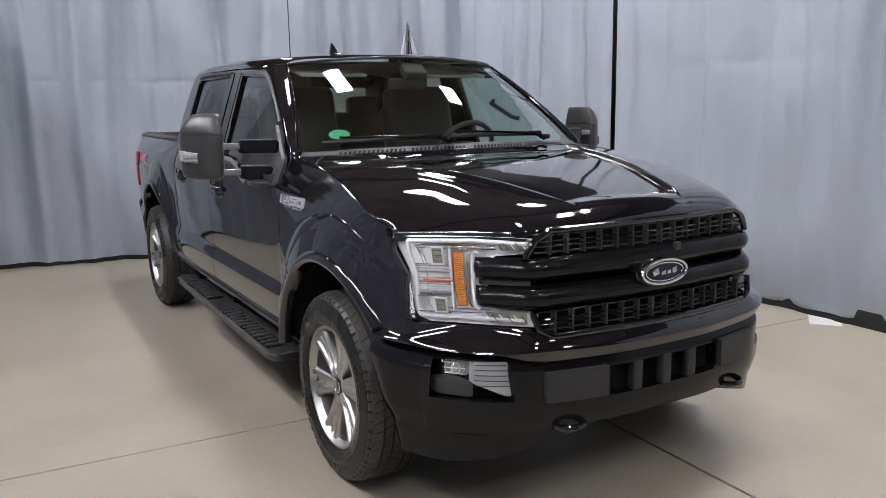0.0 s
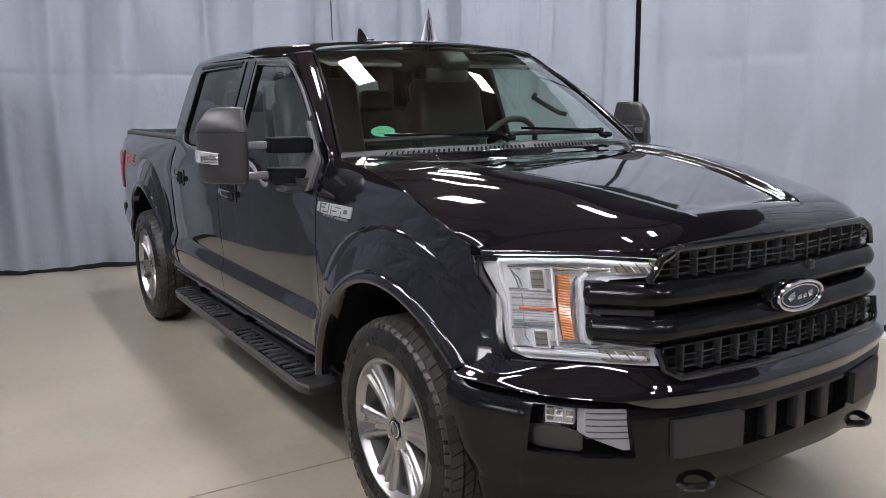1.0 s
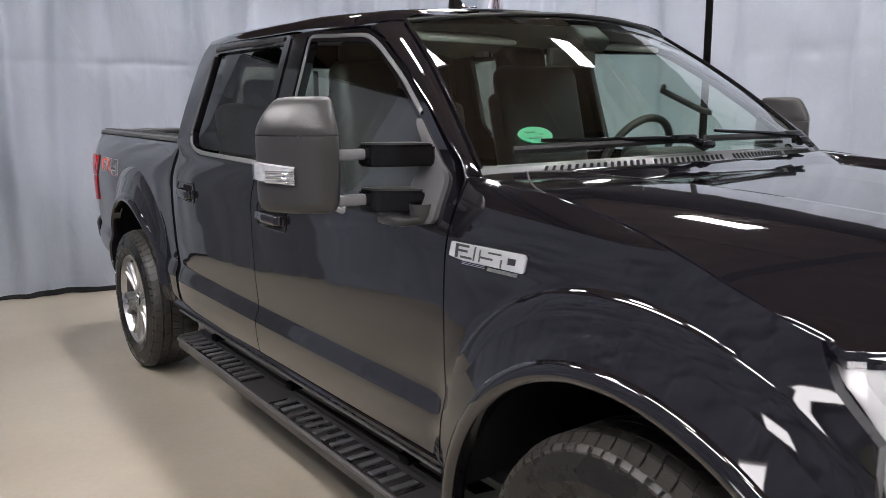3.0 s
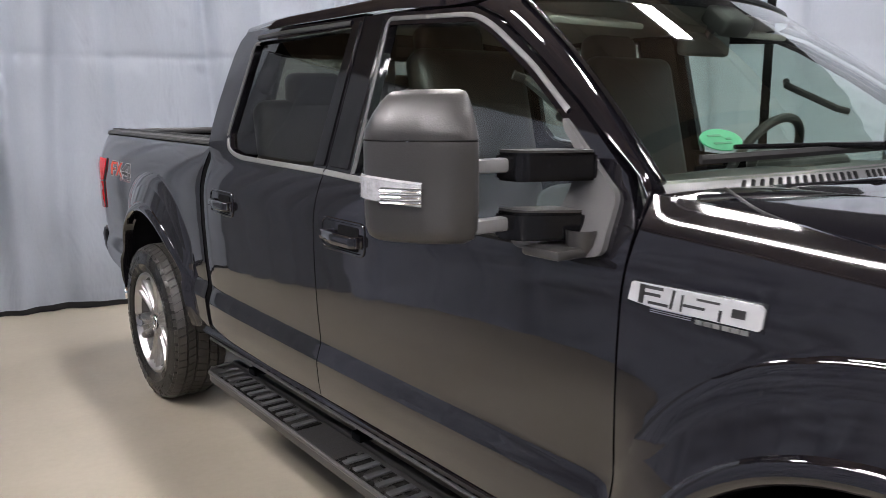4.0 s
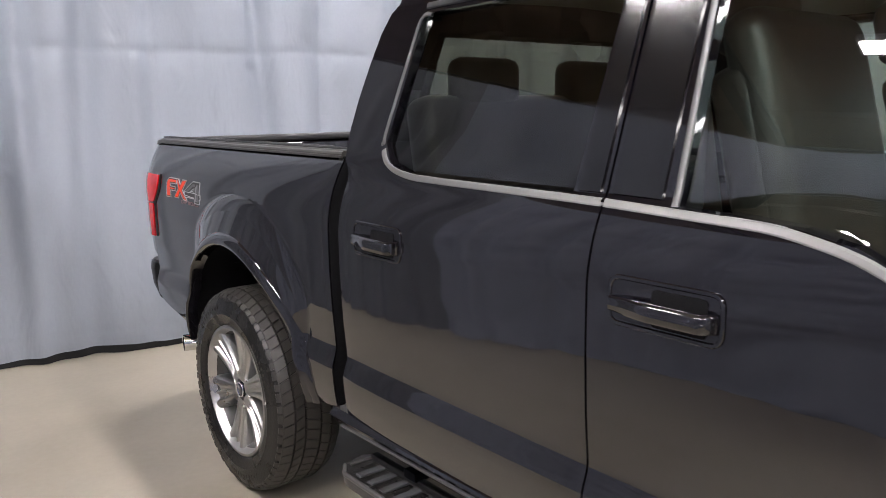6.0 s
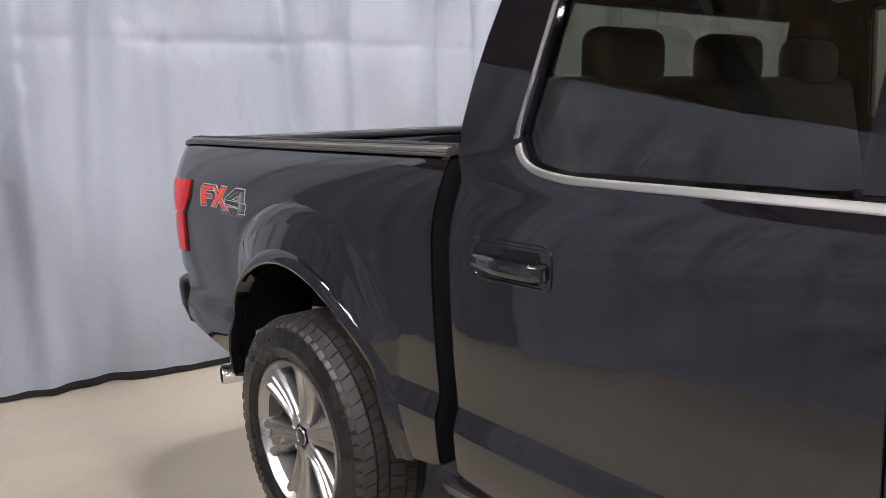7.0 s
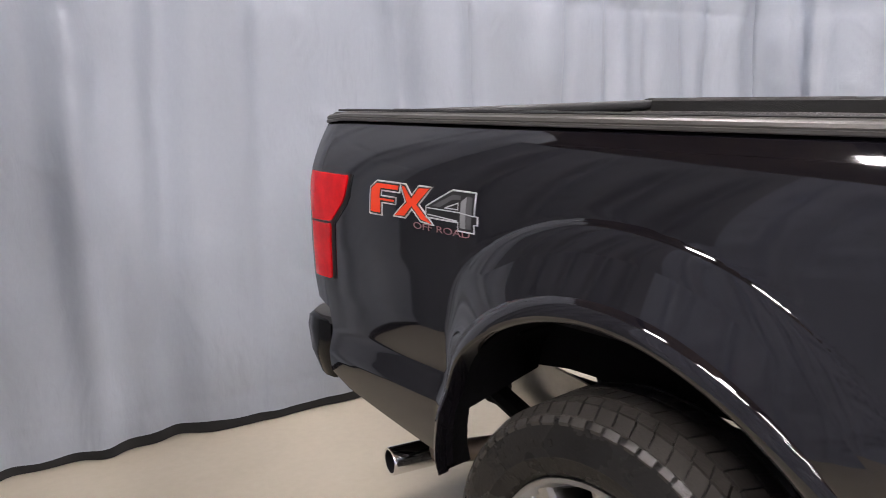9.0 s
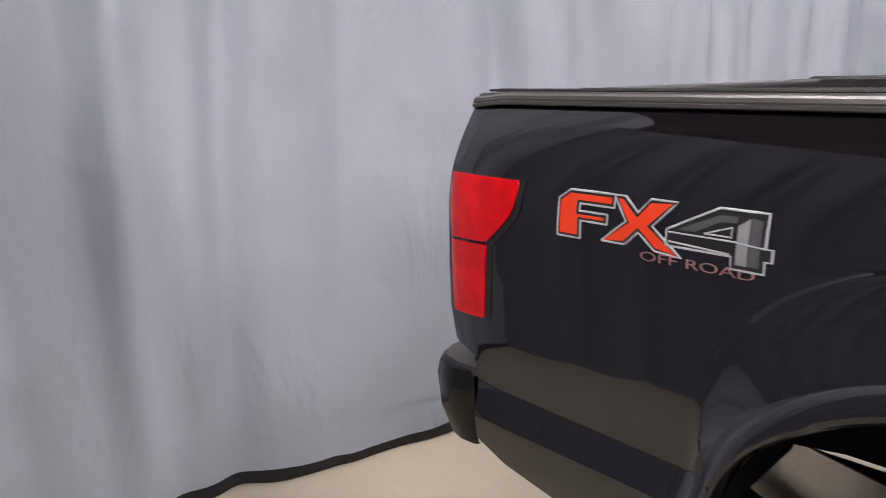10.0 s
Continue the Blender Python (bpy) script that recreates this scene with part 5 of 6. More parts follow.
# ---- handles, badges, lamps on the sides ----
def cap_ends(bm, rows):
    """Close both ends of a swept ring."""
    bm.verts.ensure_lookup_table()
    m = len(rows[0])
    for i in (0, len(rows) - 1):
        bm.faces.new([bm.verts[i * m + j] for j in range(m)])
    return bm


def build_handle(s, y0, y1, z0, z1, door):
    """Painted plate with a dark patch as the shade of a finger hollow behind a flat strap, its rear end sunk into the
    plate.
    """
    on = lambda y, z, h: Vector((s * (side(y, z) + h), y, z))
    box = lambda g, r: round_poly([(y0 + g, z0 + g), (y1 - g, z0 + g), (y1 - g, z1 - g), (y0 + g, z1 - g)], r, 5)
    bez = part("door_handle", strip(dense(box(0, 0.026), 0.02, True), on, 0.0048, 0.0045), PAINT, door, "gloss black pull handle")
    part("handle_plate", sheet([box(0.003, 0.024)], on_side(s, off=0.0012), 0.03, 0.03), PAINT, bez)
    a, b = y0 + 0.030, y0 + 0.60 * (y1 - y0)
    # flat dark patch on the plate gives the hollow's shade; nothing is recessed
    part("hollow_shade", sheet([round_poly([(a, z0 + 0.008), (b, z0 + 0.008), (b, z1 - 0.012), (a, z1 - 0.012)], 0.012, 5)], on_side(s, off=0.0026), 0.04, 0.03), DARK, bez)
    zc = (z0 + z1) / 2 - 0.006
    rows = []
    n = 26
    for k in range(n + 1):
        t = k / n
        y = y0 + 0.008 + (y1 - y0 - 0.014) * t
        out = 0.006 + 0.026 * step(0.0, 0.10, t) * (1 - 0.72 * step(0.52, 1.0, t))
        w = 0.0190 - 0.003 * step(0.8, 1, t)
        x = side(y, zc) + out
        rows.append([(s * (x + dx), y, zc + w * dz) for dx, dz in ((-0.016, -0.86), (-0.006, -1.0), (-0.001, -0.93), (0.001, -0.70), (0.003, 0.0), (0.001, 0.62), (-0.0035, 0.88), (-0.009, 1.0), (-0.017, 0.88))])
    part("grip", outward(cap_ends(grid(rows, closed_v=True), rows)), PAINT, bez, "", 50)
    part("grip_foot", rbox((s * (side(y0 + 0.02, zc) + 0.010), y0 + 0.021, zc), (0.024, 0.022, 0.032), 0.005), PAINT, bez)


for s in (-1, 1):
    build_handle(s, 1.568, 1.822, 1.074, 1.168, sides[s][1])
    build_handle(s, 2.550, 2.794, 1.085, 1.175, sides[s][2])


def flatmark(poly, s, bed, off, d):
    """A thin raised shape on the body side."""
    return prism(poly, lambda y, z: Vector((s * (side(y, z, bed) + off), y, z)), lambda y, z: Vector((s * (side(y, z, bed) + off + d), y, z)))


def build_fender_badge(s, fender):
    """Chrome model mark: a bright plate cut by dark block shapes, over a hatched bar."""
    def at(u, v):  # u forwards from the mark's rear end, v up
        return (0.578 - u * 1.04, 1.130 + v * 0.86 + 0.004 * u)

    def box(u0, u1, v0, v1, lean=0.0):
        return [at(u0, v0), at(u1, v0), at(u1 + lean, v1), at(u0 + lean, v1)]
    plate = round_poly([at(-0.002, 0.012), at(0.044, 0.006), at(0.266, 0.004), at(0.271, 0.010), at(0.271, 0.048), at(0.262, 0.056), at(0.006, 0.056), at(0.002, 0.052)], 0.002, 2)
    badge = part("badge", flatmark(plate, s, False, 0.0005, 0.005), BRIGHT, fender, "bright block badge")
    part("badge_base", flatmark([at(-0.006, 0.002), at(0.274, 0.000), at(0.274, 0.059), at(-0.002, 0.059)], s, False, -0.002, 0.0032), GLOSS, badge)
    for q in (box(0.022, 0.034, 0.010, 0.053), box(0.034, 0.074, 0.045, 0.052), box(0.034, 0.070, 0.030, 0.037), box(0.044, 0.088, 0.012, 0.0185),
              box(0.091, 0.097, 0.010, 0.052, 0.003), box(0.113, 0.118, 0.010, 0.046), box(0.144, 0.190, 0.040, 0.045), box(0.119, 0.163, 0.022, 0.028),
              box(0.190, 0.196, 0.006, 0.030), box(0.214, 0.240, 0.021, 0.039)):
        part("badge_cut", flatmark(q, s, False, 0.0052, 0.0010), SEAL, badge)
    for k in range(4):
        part("badge_bar", flatmark(box(0.050, 0.138, -0.006 + k * 0.0044, -0.0038 + k * 0.0044), s, False, 0.0, 0.004), CHROME, badge)
    for k in range(6):
        u = 0.146 + 0.0175 * k
        part("badge_bar", flatmark(box(u, u + 0.0145, -0.010, -0.001), s, False, 0.0, 0.004), SATINCHROME, badge)


def inset(poly, d):
    """Outline moved inwards by d."""
    n = len(poly)
    turn = sum(poly[i][0] * poly[(i + 1) % n][1] - poly[(i + 1) % n][0] * poly[i][1] for i in range(n))
    sg = 1 if turn > 0 else -1
    out = []
    for i in range(n):
        p, a, b = Vector(poly[i]), Vector(poly[i - 1]), Vector(poly[(i + 1) % n])
        ea, eb = (p - a).normalized(), (b - p).normalized()
        na, nb = Vector((-ea.y, ea.x)) * sg, Vector((-eb.y, eb.x)) * sg
        m = na + nb
        k = min(d / max(0.35, 0.5 * m.length ** 2), 1.8 * d) if m.length > 1e-3 else 0
        out.append(tuple(p + m * k))
    return out


def build_decal(s, bed):
    """Red and grey off-road graphic: plain shapes in silver outlines."""
    def at(u, v):
        return (4.490 - u * 0.975, 1.113 + v * 0.97)
    red1 = [(0.0, 0.0), (0.056, 0.0), (0.056, 0.034), (0.118, 0.034), (0.118, 0.052), (0.052, 0.052), (0.052, 0.066), (0.132, 0.066), (0.132, 0.090), (0.026, 0.090), (0.0, 0.072)]
    red2 = [(0.108, 0.004), (0.160, 0.004), (0.188, 0.030), (0.224, 0.002), (0.276, -0.002), (0.216, 0.044), (0.262, 0.090), (0.208, 0.090), (0.184, 0.064), (0.154, 0.090), (0.130, 0.090), (0.160, 0.046)]
    grey = [(0.246, 0.044), (0.340, 0.090), (0.424, 0.090), (0.424, 0.036), (0.436, 0.036), (0.436, 0.016), (0.424, 0.016), (0.424, -0.004), (0.368, -0.004), (0.368, 0.016), (0.246, 0.016)]
    first = None
    for poly, mt in ((red1, DECALRED), (red2, DECALRED), (grey, None)):
        if mt:
            core = sheet([[at(*p) for p in inset(poly, 0.0062)]], on_side(s, True, 0.0026), 0.018, 0.012)
        ob = part("graphic" if first is None else "graphic_shape", sheet([[at(*p) for p in poly]], on_side(s, True, 0.0016), 0.018, 0.012, (-s * 0.003, 0, 0)), SEAL, bed if first is None else first,
                  "" if first else "red and grey off-road graphic")
        first = first or ob
        if mt:
            part("graphic_fill", core, mt, first)
        line = dense([at(*p) for p in poly], 0.02, True)
        part("graphic_edge", strip(line, lambda y, z, h: Vector((s * (side(y, z, True) + h), y, z)), 0.0019, 0.0026), DECALLINE, first)
    # the grey figure: a pale bevelled stem and arm inside its outline, with an open triangle
    for poly, mt in (([(0.376, 0.004), (0.396, 0.004), (0.396, 0.080), (0.376, 0.066)], DECALPALE), ([(0.398, 0.004), (0.416, 0.004), (0.416, 0.078), (0.398, 0.081)], DECALGREY),
                     ([(0.268, 0.046), (0.344, 0.080), (0.374, 0.080), (0.374, 0.070), (0.344, 0.068), (0.300, 0.046)], DECALGREY)):
        part("graphic_fill", sheet([[at(*p) for p in poly]], on_side(s, True, 0.0026), 0.018, 0.012), mt, first)
    for line in ([(0.250, 0.040), (0.372, 0.040), (0.424, 0.036)], [(0.252, 0.024), (0.366, 0.019)], [(0.318, 0.046), (0.366, 0.046), (0.366, 0.062), (0.318, 0.046)]):
        part("graphic_edge", strip(dense([at(*p) for p in line], 0.02), lambda y, z, h: Vector((s * (side(y, z, True) + h), y, z)), 0.0014, 0.0032), DECALLINE, first)
    bm = words("OFF ROAD", 0.030, lambda u, v, d: Vector((s * (side(4.302 - u * 1.46, 1.096 + v * 0.76, True) + 0.0015 + abs(d)), 4.302 - u * 1.46 if s < 0 else 4.07 + u * 1.46, 1.096 + v * 0.76)), 0.0006)
    part("lettering", bm, DECALPINK, first, "small muted red OFF ROAD lettering")


TAIL = [(4.836, 1.210), (4.592, 1.208), (4.600, 1.150), (4.614, 1.128), (4.682, 1.066), (4.694, 0.90), (4.706, 0.893), (4.840, 0.893)]


def build_taillight(s, bed):
    f = lambda y, z: Vector((s * (side(y, z, True) + 0.010 - 0.02 * max(0, y - 4.80) / 0.04), y, z))
    top = round_poly([(4.838, 1.064), (4.838, 1.206), (4.594, 1.204), (4.604, 1.150), (4.616, 1.130), (4.682, 1.070)], 0.014)
    low = round_poly([(4.840, 0.896), (4.838, 1.058), (4.684, 1.062), (4.696, 0.900)], 0.010)
    body = part("tail_light", sheet([top], f, 0.02, 0.02, (-s * 0.03, 0, 0)), REDLENS, truck, "tall red tail light")
    part("lower_lens", sheet([low], f, 0.02, 0.02, (-s * 0.03, 0, 0)), REDLENS2, body)
    inner = round_poly([(4.825, 1.09), (4.825, 1.19), (4.64, 1.19), (4.645, 1.15), (4.70, 1.09)], 0.012)
    part("reflector", sheet([inner], lambda y, z: f(y, z) + Vector((s * 0.0015, 0, 0)), 0.03, 0.03), REDLENS, body)
    # wrap onto the tail
    x0 = side(4.83, 1.0, True)
    part("rear_lens", rbox((s * (x0 - 0.075), 4.832, 1.05), (0.12, 0.02, 0.29), 0.008), REDLENS2, body)
    part("gasket", strip(dense(TAIL[1:6], 0.02), lambda y, z, h: Vector((s * (side(y, z, True) + h), y, z)), 0.009, 0.005), SEAL, body)


for s in (-1, 1):
    fen, fd, rd, bedside = sides[s]
    build_fender_badge(s, fen)
    build_decal(s, bedside)
    build_taillight(s, bedside)

# ---- bed ----
for s in (-1, 1):
    bedside = sides[s][3]
    rows = []
    for k in range(41):
        y = 2.988 + (4.806 - 2.988) * k / 40
        x = side(min(y, 4.80), 1.335, True)
        prof = [(x + 0.002, 1.3475), (x + 0.0045, 1.350), (x + 0.004, 1.3555), (x + 0.001, 1.3565), (x + 0.001, 1.3585), (x + 0.002, 1.3600), (x - 0.001, 1.3665), (x - 0.008, 1.3705), (x - 0.013, 1.3690), (x - 0.016, 1.3690), (x - 0.020, 1.3735), (x - 0.060, 1.3755), (x - 0.066, 1.372), (x - 0.085, 1.372), (x - 0.092, 1.360), (x - 0.092, 1.320)]
        rows.append([(s * a, y, b - 0.008 * step(4.70, 4.806, y)) for a, b in prof])
    bm = outward(grid(rows))
    bm.verts.ensure_lookup_table()
    n = len(rows[0])
    for i in (0, 40):
        bm.faces.new([bm.verts[i * n + j] for j in range(n)])
    cap = part("rail_cap", outward(bm), RAILCAP, bedside, "ribbed black bed rail cap")
    for k in range(2):
        y0, y1 = (3.15, 3.75) if k == 0 else (3.95, 4.55)
        pts = [(s * (side(y, 1.335, True) - 0.070), y, 1.376) for y in np.linspace(y0, y1, 10)]
        part("rail_rib", tube(pts, 0.005, 6), SATIN, cap)
    for dx, dz in ((0.028, 1.3755), (0.042, 1.376), (0.056, 1.3765), (0.078, 1.3735)):
        pts = [(s * (side(min(y, 4.80), 1.335, True) - dx), y, dz) for y in np.linspace(2.99, 4.78, 24)]
        part("rail_groove", tube(pts, 0.0028, 6), SEAL, cap)
    lip = []
    for k in range(25):
        y = 2.995 + (4.74 - 2.995) * k / 24
        x = side(y, 1.335, True)
        lip.append([(s * a, y, b) for a, b in ((x - 0.067, 1.3762), (x - 0.088, 1.3752), (x - 0.0945, 1.368), (x - 0.0955, 1.29))])
    part("rail_inner_lip", outward(grid(lip)), LINER, cap, "matt black inner lip")
    # inner wall with ribs and tie-downs
    inner = part("inner_wall", rbox((s * 0.775, 3.90, 1.125), (0.02, 1.80, 0.41), 0.004), LINER, bedside)
    for k in range(7):
        part("liner_rib", rbox((s * 0.762, 3.12 + 0.26 * k, 1.12), (0.012, 0.06, 0.36), 0.005), LINER, inner)
    for y in (3.10, 4.62):
        part("tie_down", tube([(s * 0.765, y - 0.03, 1.27), (s * 0.735, y - 0.03, 1.26), (s * 0.735, y + 0.03, 1.26), (s * 0.765, y + 0.03, 1.27)], 0.006, 8), CHROME, inner)
    part("wheel_house", rbox((s * 0.66, 3.735, 1.02), (0.22, 0.95, 0.22), 0.05, 3), LINER, inner)
bedbody = part("bed_floor", rbox((0, 3.90, 0.915), (1.56, 1.80, 0.03), 0.004), LINER, truck, "black lined cargo bed")
for k in range(11):
    part("floor_rib", rbox((-0.6 + 0.12 * k, 3.90, 0.934), (0.06, 1.76, 0.014), 0.004), LINER, bedbody)
front_wall = part("bed_front", rbox((0, 3.0, 1.14), (1.72, 0.03, 0.43), 0.006), LINER, truck)
part("front_rail", rbox((0, 3.004, 1.350), (1.44, 0.045, 0.032), 0.008), LINER, front_wall)
for x in (-0.6, -0.2, 0.2, 0.6):
    part("liner_rib", rbox((x, 3.02, 1.14), (0.2, 0.012, 0.34), 0.005), LINER, front_wall)
for x in (-0.70, 0.70):
    part("tie_down", tube([(x - 0.02, 3.02, 1.30), (x - 0.02, 3.05, 1.29), (x + 0.02, 3.05, 1.29), (x + 0.02, 3.02, 1.30)], 0.006, 8), CHROME, front_wall)
gate = part("tailgate", rbox((0, 4.79, 1.07), (1.52, 0.07, 0.53), 0.02, 3), PAINT, truck)
part("gate_cap", rbox((0, 4.785, 1.352), (1.56, 0.085, 0.036), 0.012, 3), ROUGHP, gate)
part("gate_handle", rbox((0, 4.83, 1.22), (0.22, 0.012, 0.06), 0.01), GLOSS, gate)
# black block standing in for the shade between cab and bed
part("gap_shade", rbox((0, 2.935, 0.94), (1.62, 0.09, 0.78), 0.01), DARK, truck)

# ---- rear bumper, exhaust ----
bm = bmesh.new()
prof = [(0.555, -0.035), (0.562, -0.01), (0.64, 0.018), (0.72, 0.026), (0.752, 0.020), (0.762, 0.005), (0.764, -0.05)]
path = [(-0.868, 4.755), (-0.880, 4.775), (-0.884, 4.83), (-0.868, 4.885), (-0.82, 4.925), (-0.70, 4.95), (-0.35, 4.965), (0, 4.97)]
path = path + [(-x, y) for x, y in path[-2::-1]]
dn = dense(path, 0.03)
rows = []
for i, (x, y) in enumerate(dn):
    a, b = Vector(dn[max(i - 1, 0)]), Vector(dn[min(i + 1, len(dn) - 1)])
    t = (b - a).normalized()
    nrm = Vector((-t.y, t.x))
    rows.append([(x + nrm.x * (d - 0.03), y + nrm.y * (d - 0.03), z) for z, d in prof])
rbump = part("rear_bumper", grid(rows, bm=bm), BUMPERM, truck, "black rear step bumper")
part("bumper_top", prism([(x * 0.98, y - 0.02) for x, y in path] + [(0.84, 4.76), (-0.84, 4.76)], lambda x, y: (x, y, 0.745), lambda x, y: (x, y, 0.766)), ROUGHP, rbump, "textured step pad")
bm = lathe([(0.033, 0.02), (0.033, 0.0), (0.038, -0.001), (0.040, 0.004), (0.040, 0.16), (0.031, 0.17)], 28)
inner_t = lathe([(0.0, 0.12), (0.031, 0.12), (0.031, 0.0)], 28)
ex = part("exhaust_tip", bm, CHROME, truck, "polished exhaust tip")
ex.matrix_basis = Matrix.Translation((-0.872, 4.47, 0.405)) @ Matrix.Rotation(radians(-14), 4, "Z")
part("tip_inside", inner_t, DARK, ex)
part("tail_pipe", tube([(-0.76, 4.44, 0.41), (-0.70, 4.36, 0.42), (-0.52, 4.2, 0.45), (-0.38, 3.9, 0.52), (-0.35, 3.6, 0.58), (-0.32, 3.1, 0.45), (-0.30, 2.0, 0.42)], 0.033, 12), IRON, truck)

# ---- chassis seen under the body ----
chassis = part("chassis_frame", merge(*[rbox((s * 0.43, 1.95, 0.55), (0.07, 5.4, 0.13), 0.01) for s in (-1, 1)], *[rbox((0, y, 0.55), (0.86, 0.08, 0.09), 0.01) for y in (-0.6, 0.7, 1.9, 2.9, 4.5)]), DARK, truck)
part("inner_panel", sheet([[(3.75, 0.84), (4.62, 0.80), (4.62, 0.95), (3.75, 0.95)]], lambda y, z: Vector((-0.58, y, z)), 0.3, 0.2, (0.01, 0, 0)), DARK, chassis)
shield = part("heat_shield", sheet([round_poly([(3.93, 0.47), (4.36, 0.47), (4.36, 0.655), (4.28, 0.685), (3.93, 0.60)], 0.03)], lambda y, z: Vector((-0.478 - 0.10 * (z - 0.56) ** 2 + 0.02 * math.sin(7 * y), y, z)), 0.03, 0.03, (0.008, 0, 0)), SHIELD, chassis, "pale bare metal heat shield")
part("shield_slot", tube([(-0.481, 4.17, 0.632), (-0.481, 4.25, 0.640)], 0.007, 8, flat=0.6), SEAL, shield)
part("rear_axle", tube([(-0.76, 3.683, 0.405), (0.76, 3.683, 0.405)], 0.045, 14), DARK, chassis)
part("differential", lathe([(0.0, -0.14), (0.10, -0.12), (0.15, -0.03), (0.15, 0.03), (0.10, 0.12), (0.0, 0.14)], 20), DARK, chassis).matrix_basis = pose(0.0, 3.683, 0.405)
part("front_axle", tube([(-0.76, 0.0, 0.405), (0.76, 0.0, 0.405)], 0.035, 12), DARK, chassis)
for s in (-1, 1):
    sp = [(s * 0.56, 3.05 + 1.3 * k / 16, 0.56 - 0.16 * math.sin(math.pi * k / 16)) for k in range(17)]
    part("leaf_spring", tube(sp, 0.034, 8, flat=0.8), DARK, chassis)
    part("shock_absorber", tube([(s * 0.62, 3.78, 0.38), (s * 0.55, 4.02, 0.86)], 0.030, 12), DARK, chassis)
    part("spring_shackle", rbox((s * 0.56, 4.36, 0.60), (0.05, 0.05, 0.14), 0.01), DARK, chassis)
    part("bed_crossmember", rbox((s * 0.62, 4.10, 0.87), (0.3, 0.07, 0.06), 0.01), DARK, chassis)
    part("lower_arm", tube([(s * 0.40, -0.15, 0.36), (s * 0.72, 0.0, 0.33), (s * 0.40, 0.18, 0.36)], 0.03, 8), DARK, chassis)
    part("front_strut", tube([(s * 0.62, 0.02, 0.35), (s * 0.60, 0.03, 0.85)], 0.05, 12), DARK, chassis)
for s in (-1, 1):
    part("inner_arch", prism([(3.22, 0.74), (3.35, 0.72), (4.05, 0.72), (4.26, 0.69), (4.26, 0.90), (3.22, 0.92)], lambda y, z: (s * 0.60, y, z), lambda y, z: (s * 0.585, y, z)), DARK, chassis)
part("heat_shield", rbox((0.10, 4.15, 0.70), (0.62, 0.55, 0.16), 0.03), COWL, chassis, "pale grey spare wheel cover plate")
part("belly_pan", rbox((0, 1.35, 0.50), (1.66, 3.0, 0.05), 0.01), DARK, truck)
part("engine_bay", rbox((0, -0.15, 0.72), (0.9, 1.1, 0.5), 0.05), DARK, truck)

# ---- sills and running boards ----
for s in (-1, 1):
    rows = []
    for k in range(24):
        y = 0.56 + (2.97 - 0.56) * k / 23
        x = 0.905
        rows.append([(s * (x + d), y, z) for d, z in ((0.030, 0.545), (0.045, 0.532), (0.047, 0.522), (0.030, 0.515), (0.020, 0.49), (-0.02, 0.445), (-0.10, 0.435))])
    sill = part("sill", grid(rows), PAINT, truck)
    part("sill_edge", tube([(s * 0.938, 0.62 + 2.30 * k / 12, 0.497) for k in range(13)], 0.0055, 8), CHANNEL, sill, "pale sill edge")
    board = part("running_board", prism(round_poly([(0.655, 0.835), (2.90, 0.835), (2.925, 0.86), (2.895, 0.955), (2.84, 0.985), (0.74, 1.012), (0.66, 0.985)], 0.03, 3),
                                       lambda y, x: (s * x, y, 0.335), lambda y, x: (s * x, y, 0.372)), SATIN, truck, "black running board with ribbed pads")
    edge = dense([(0.665, 0.90), (0.665, 0.982), (0.74, 1.008), (2.84, 0.981), (2.895, 0.945)], 0.04)
    part("board_edge", tube([(s * x, y, 0.370) for y, x in edge], 0.0085, 8), BOARDEDGE, board, "grey rounded board edge")
    part("end_bar", rbox((s * 0.885, 2.872, 0.379), (0.11, 0.012, 0.008), 0.003), BOARDEDGE, board)
    part("board_back", rbox((s * 0.845, 1.78, 0.378), (0.03, 2.2, 0.024), 0.006), SATIN, board)
    for y0, y1 in ((0.80, 1.735), (2.03, 2.84)):
        lean = 0.012 * (1.9 - (y0 + y1) / 2)
        part("tread_pad", rbox((s * (0.932 + lean), (y0 + y1) / 2, 0.374), (0.105, y1 - y0, 0.006), 0.002), RUBBER, board)
        k = 0
        while y0 + 0.03 + k * 0.066 < y1 - 0.02:
            y = y0 + 0.03 + k * 0.066
            part("tread_rib", rbox((s * (0.932 + 0.012 * (1.9 - y)), y, 0.380), (0.094, 0.030, 0.008), 0.003, 1), BOARDRIB, board)
            k += 1
    for y in (0.95, 1.8, 2.65):
        part("bracket", rbox((s * 0.78, y, 0.40), (0.18, 0.06, 0.03), 0.006), DARK, board)
    # dark inner body behind the panel gaps
    part("inner_skin", sheet([[(0.52, 0.52), (2.93, 0.52), (2.93, 1.17), (0.52, 1.17)]], on_side(s, off=-0.045), 0.2, 0.1), DARK, truck)
    part("inner_skin", sheet([[(1.74, 1.17), (1.95, 1.17), (1.93, 1.79), (1.76, 1.79)]], on_side(s, off=-0.04), 0.1, 0.1), DARK, truck)
    part("inner_skin", sheet([[(2.73, 1.30), (2.89, 1.30), (2.88, 1.5), (2.80, 1.78), (2.71, 1.78)]], on_side(s, off=-0.04), 0.1, 0.1), DARK, truck)
    # black cover on the bed's front edge beside the cab, for the gap's shade
    part("bed_edge_cover", grid([[(s * (side(2.986, z, True) - 0.002), 2.979, z), (s * 0.80, 2.979, z)] for z in [0.54 + 0.04 * k for k in range(21)]]), DARK, truck)

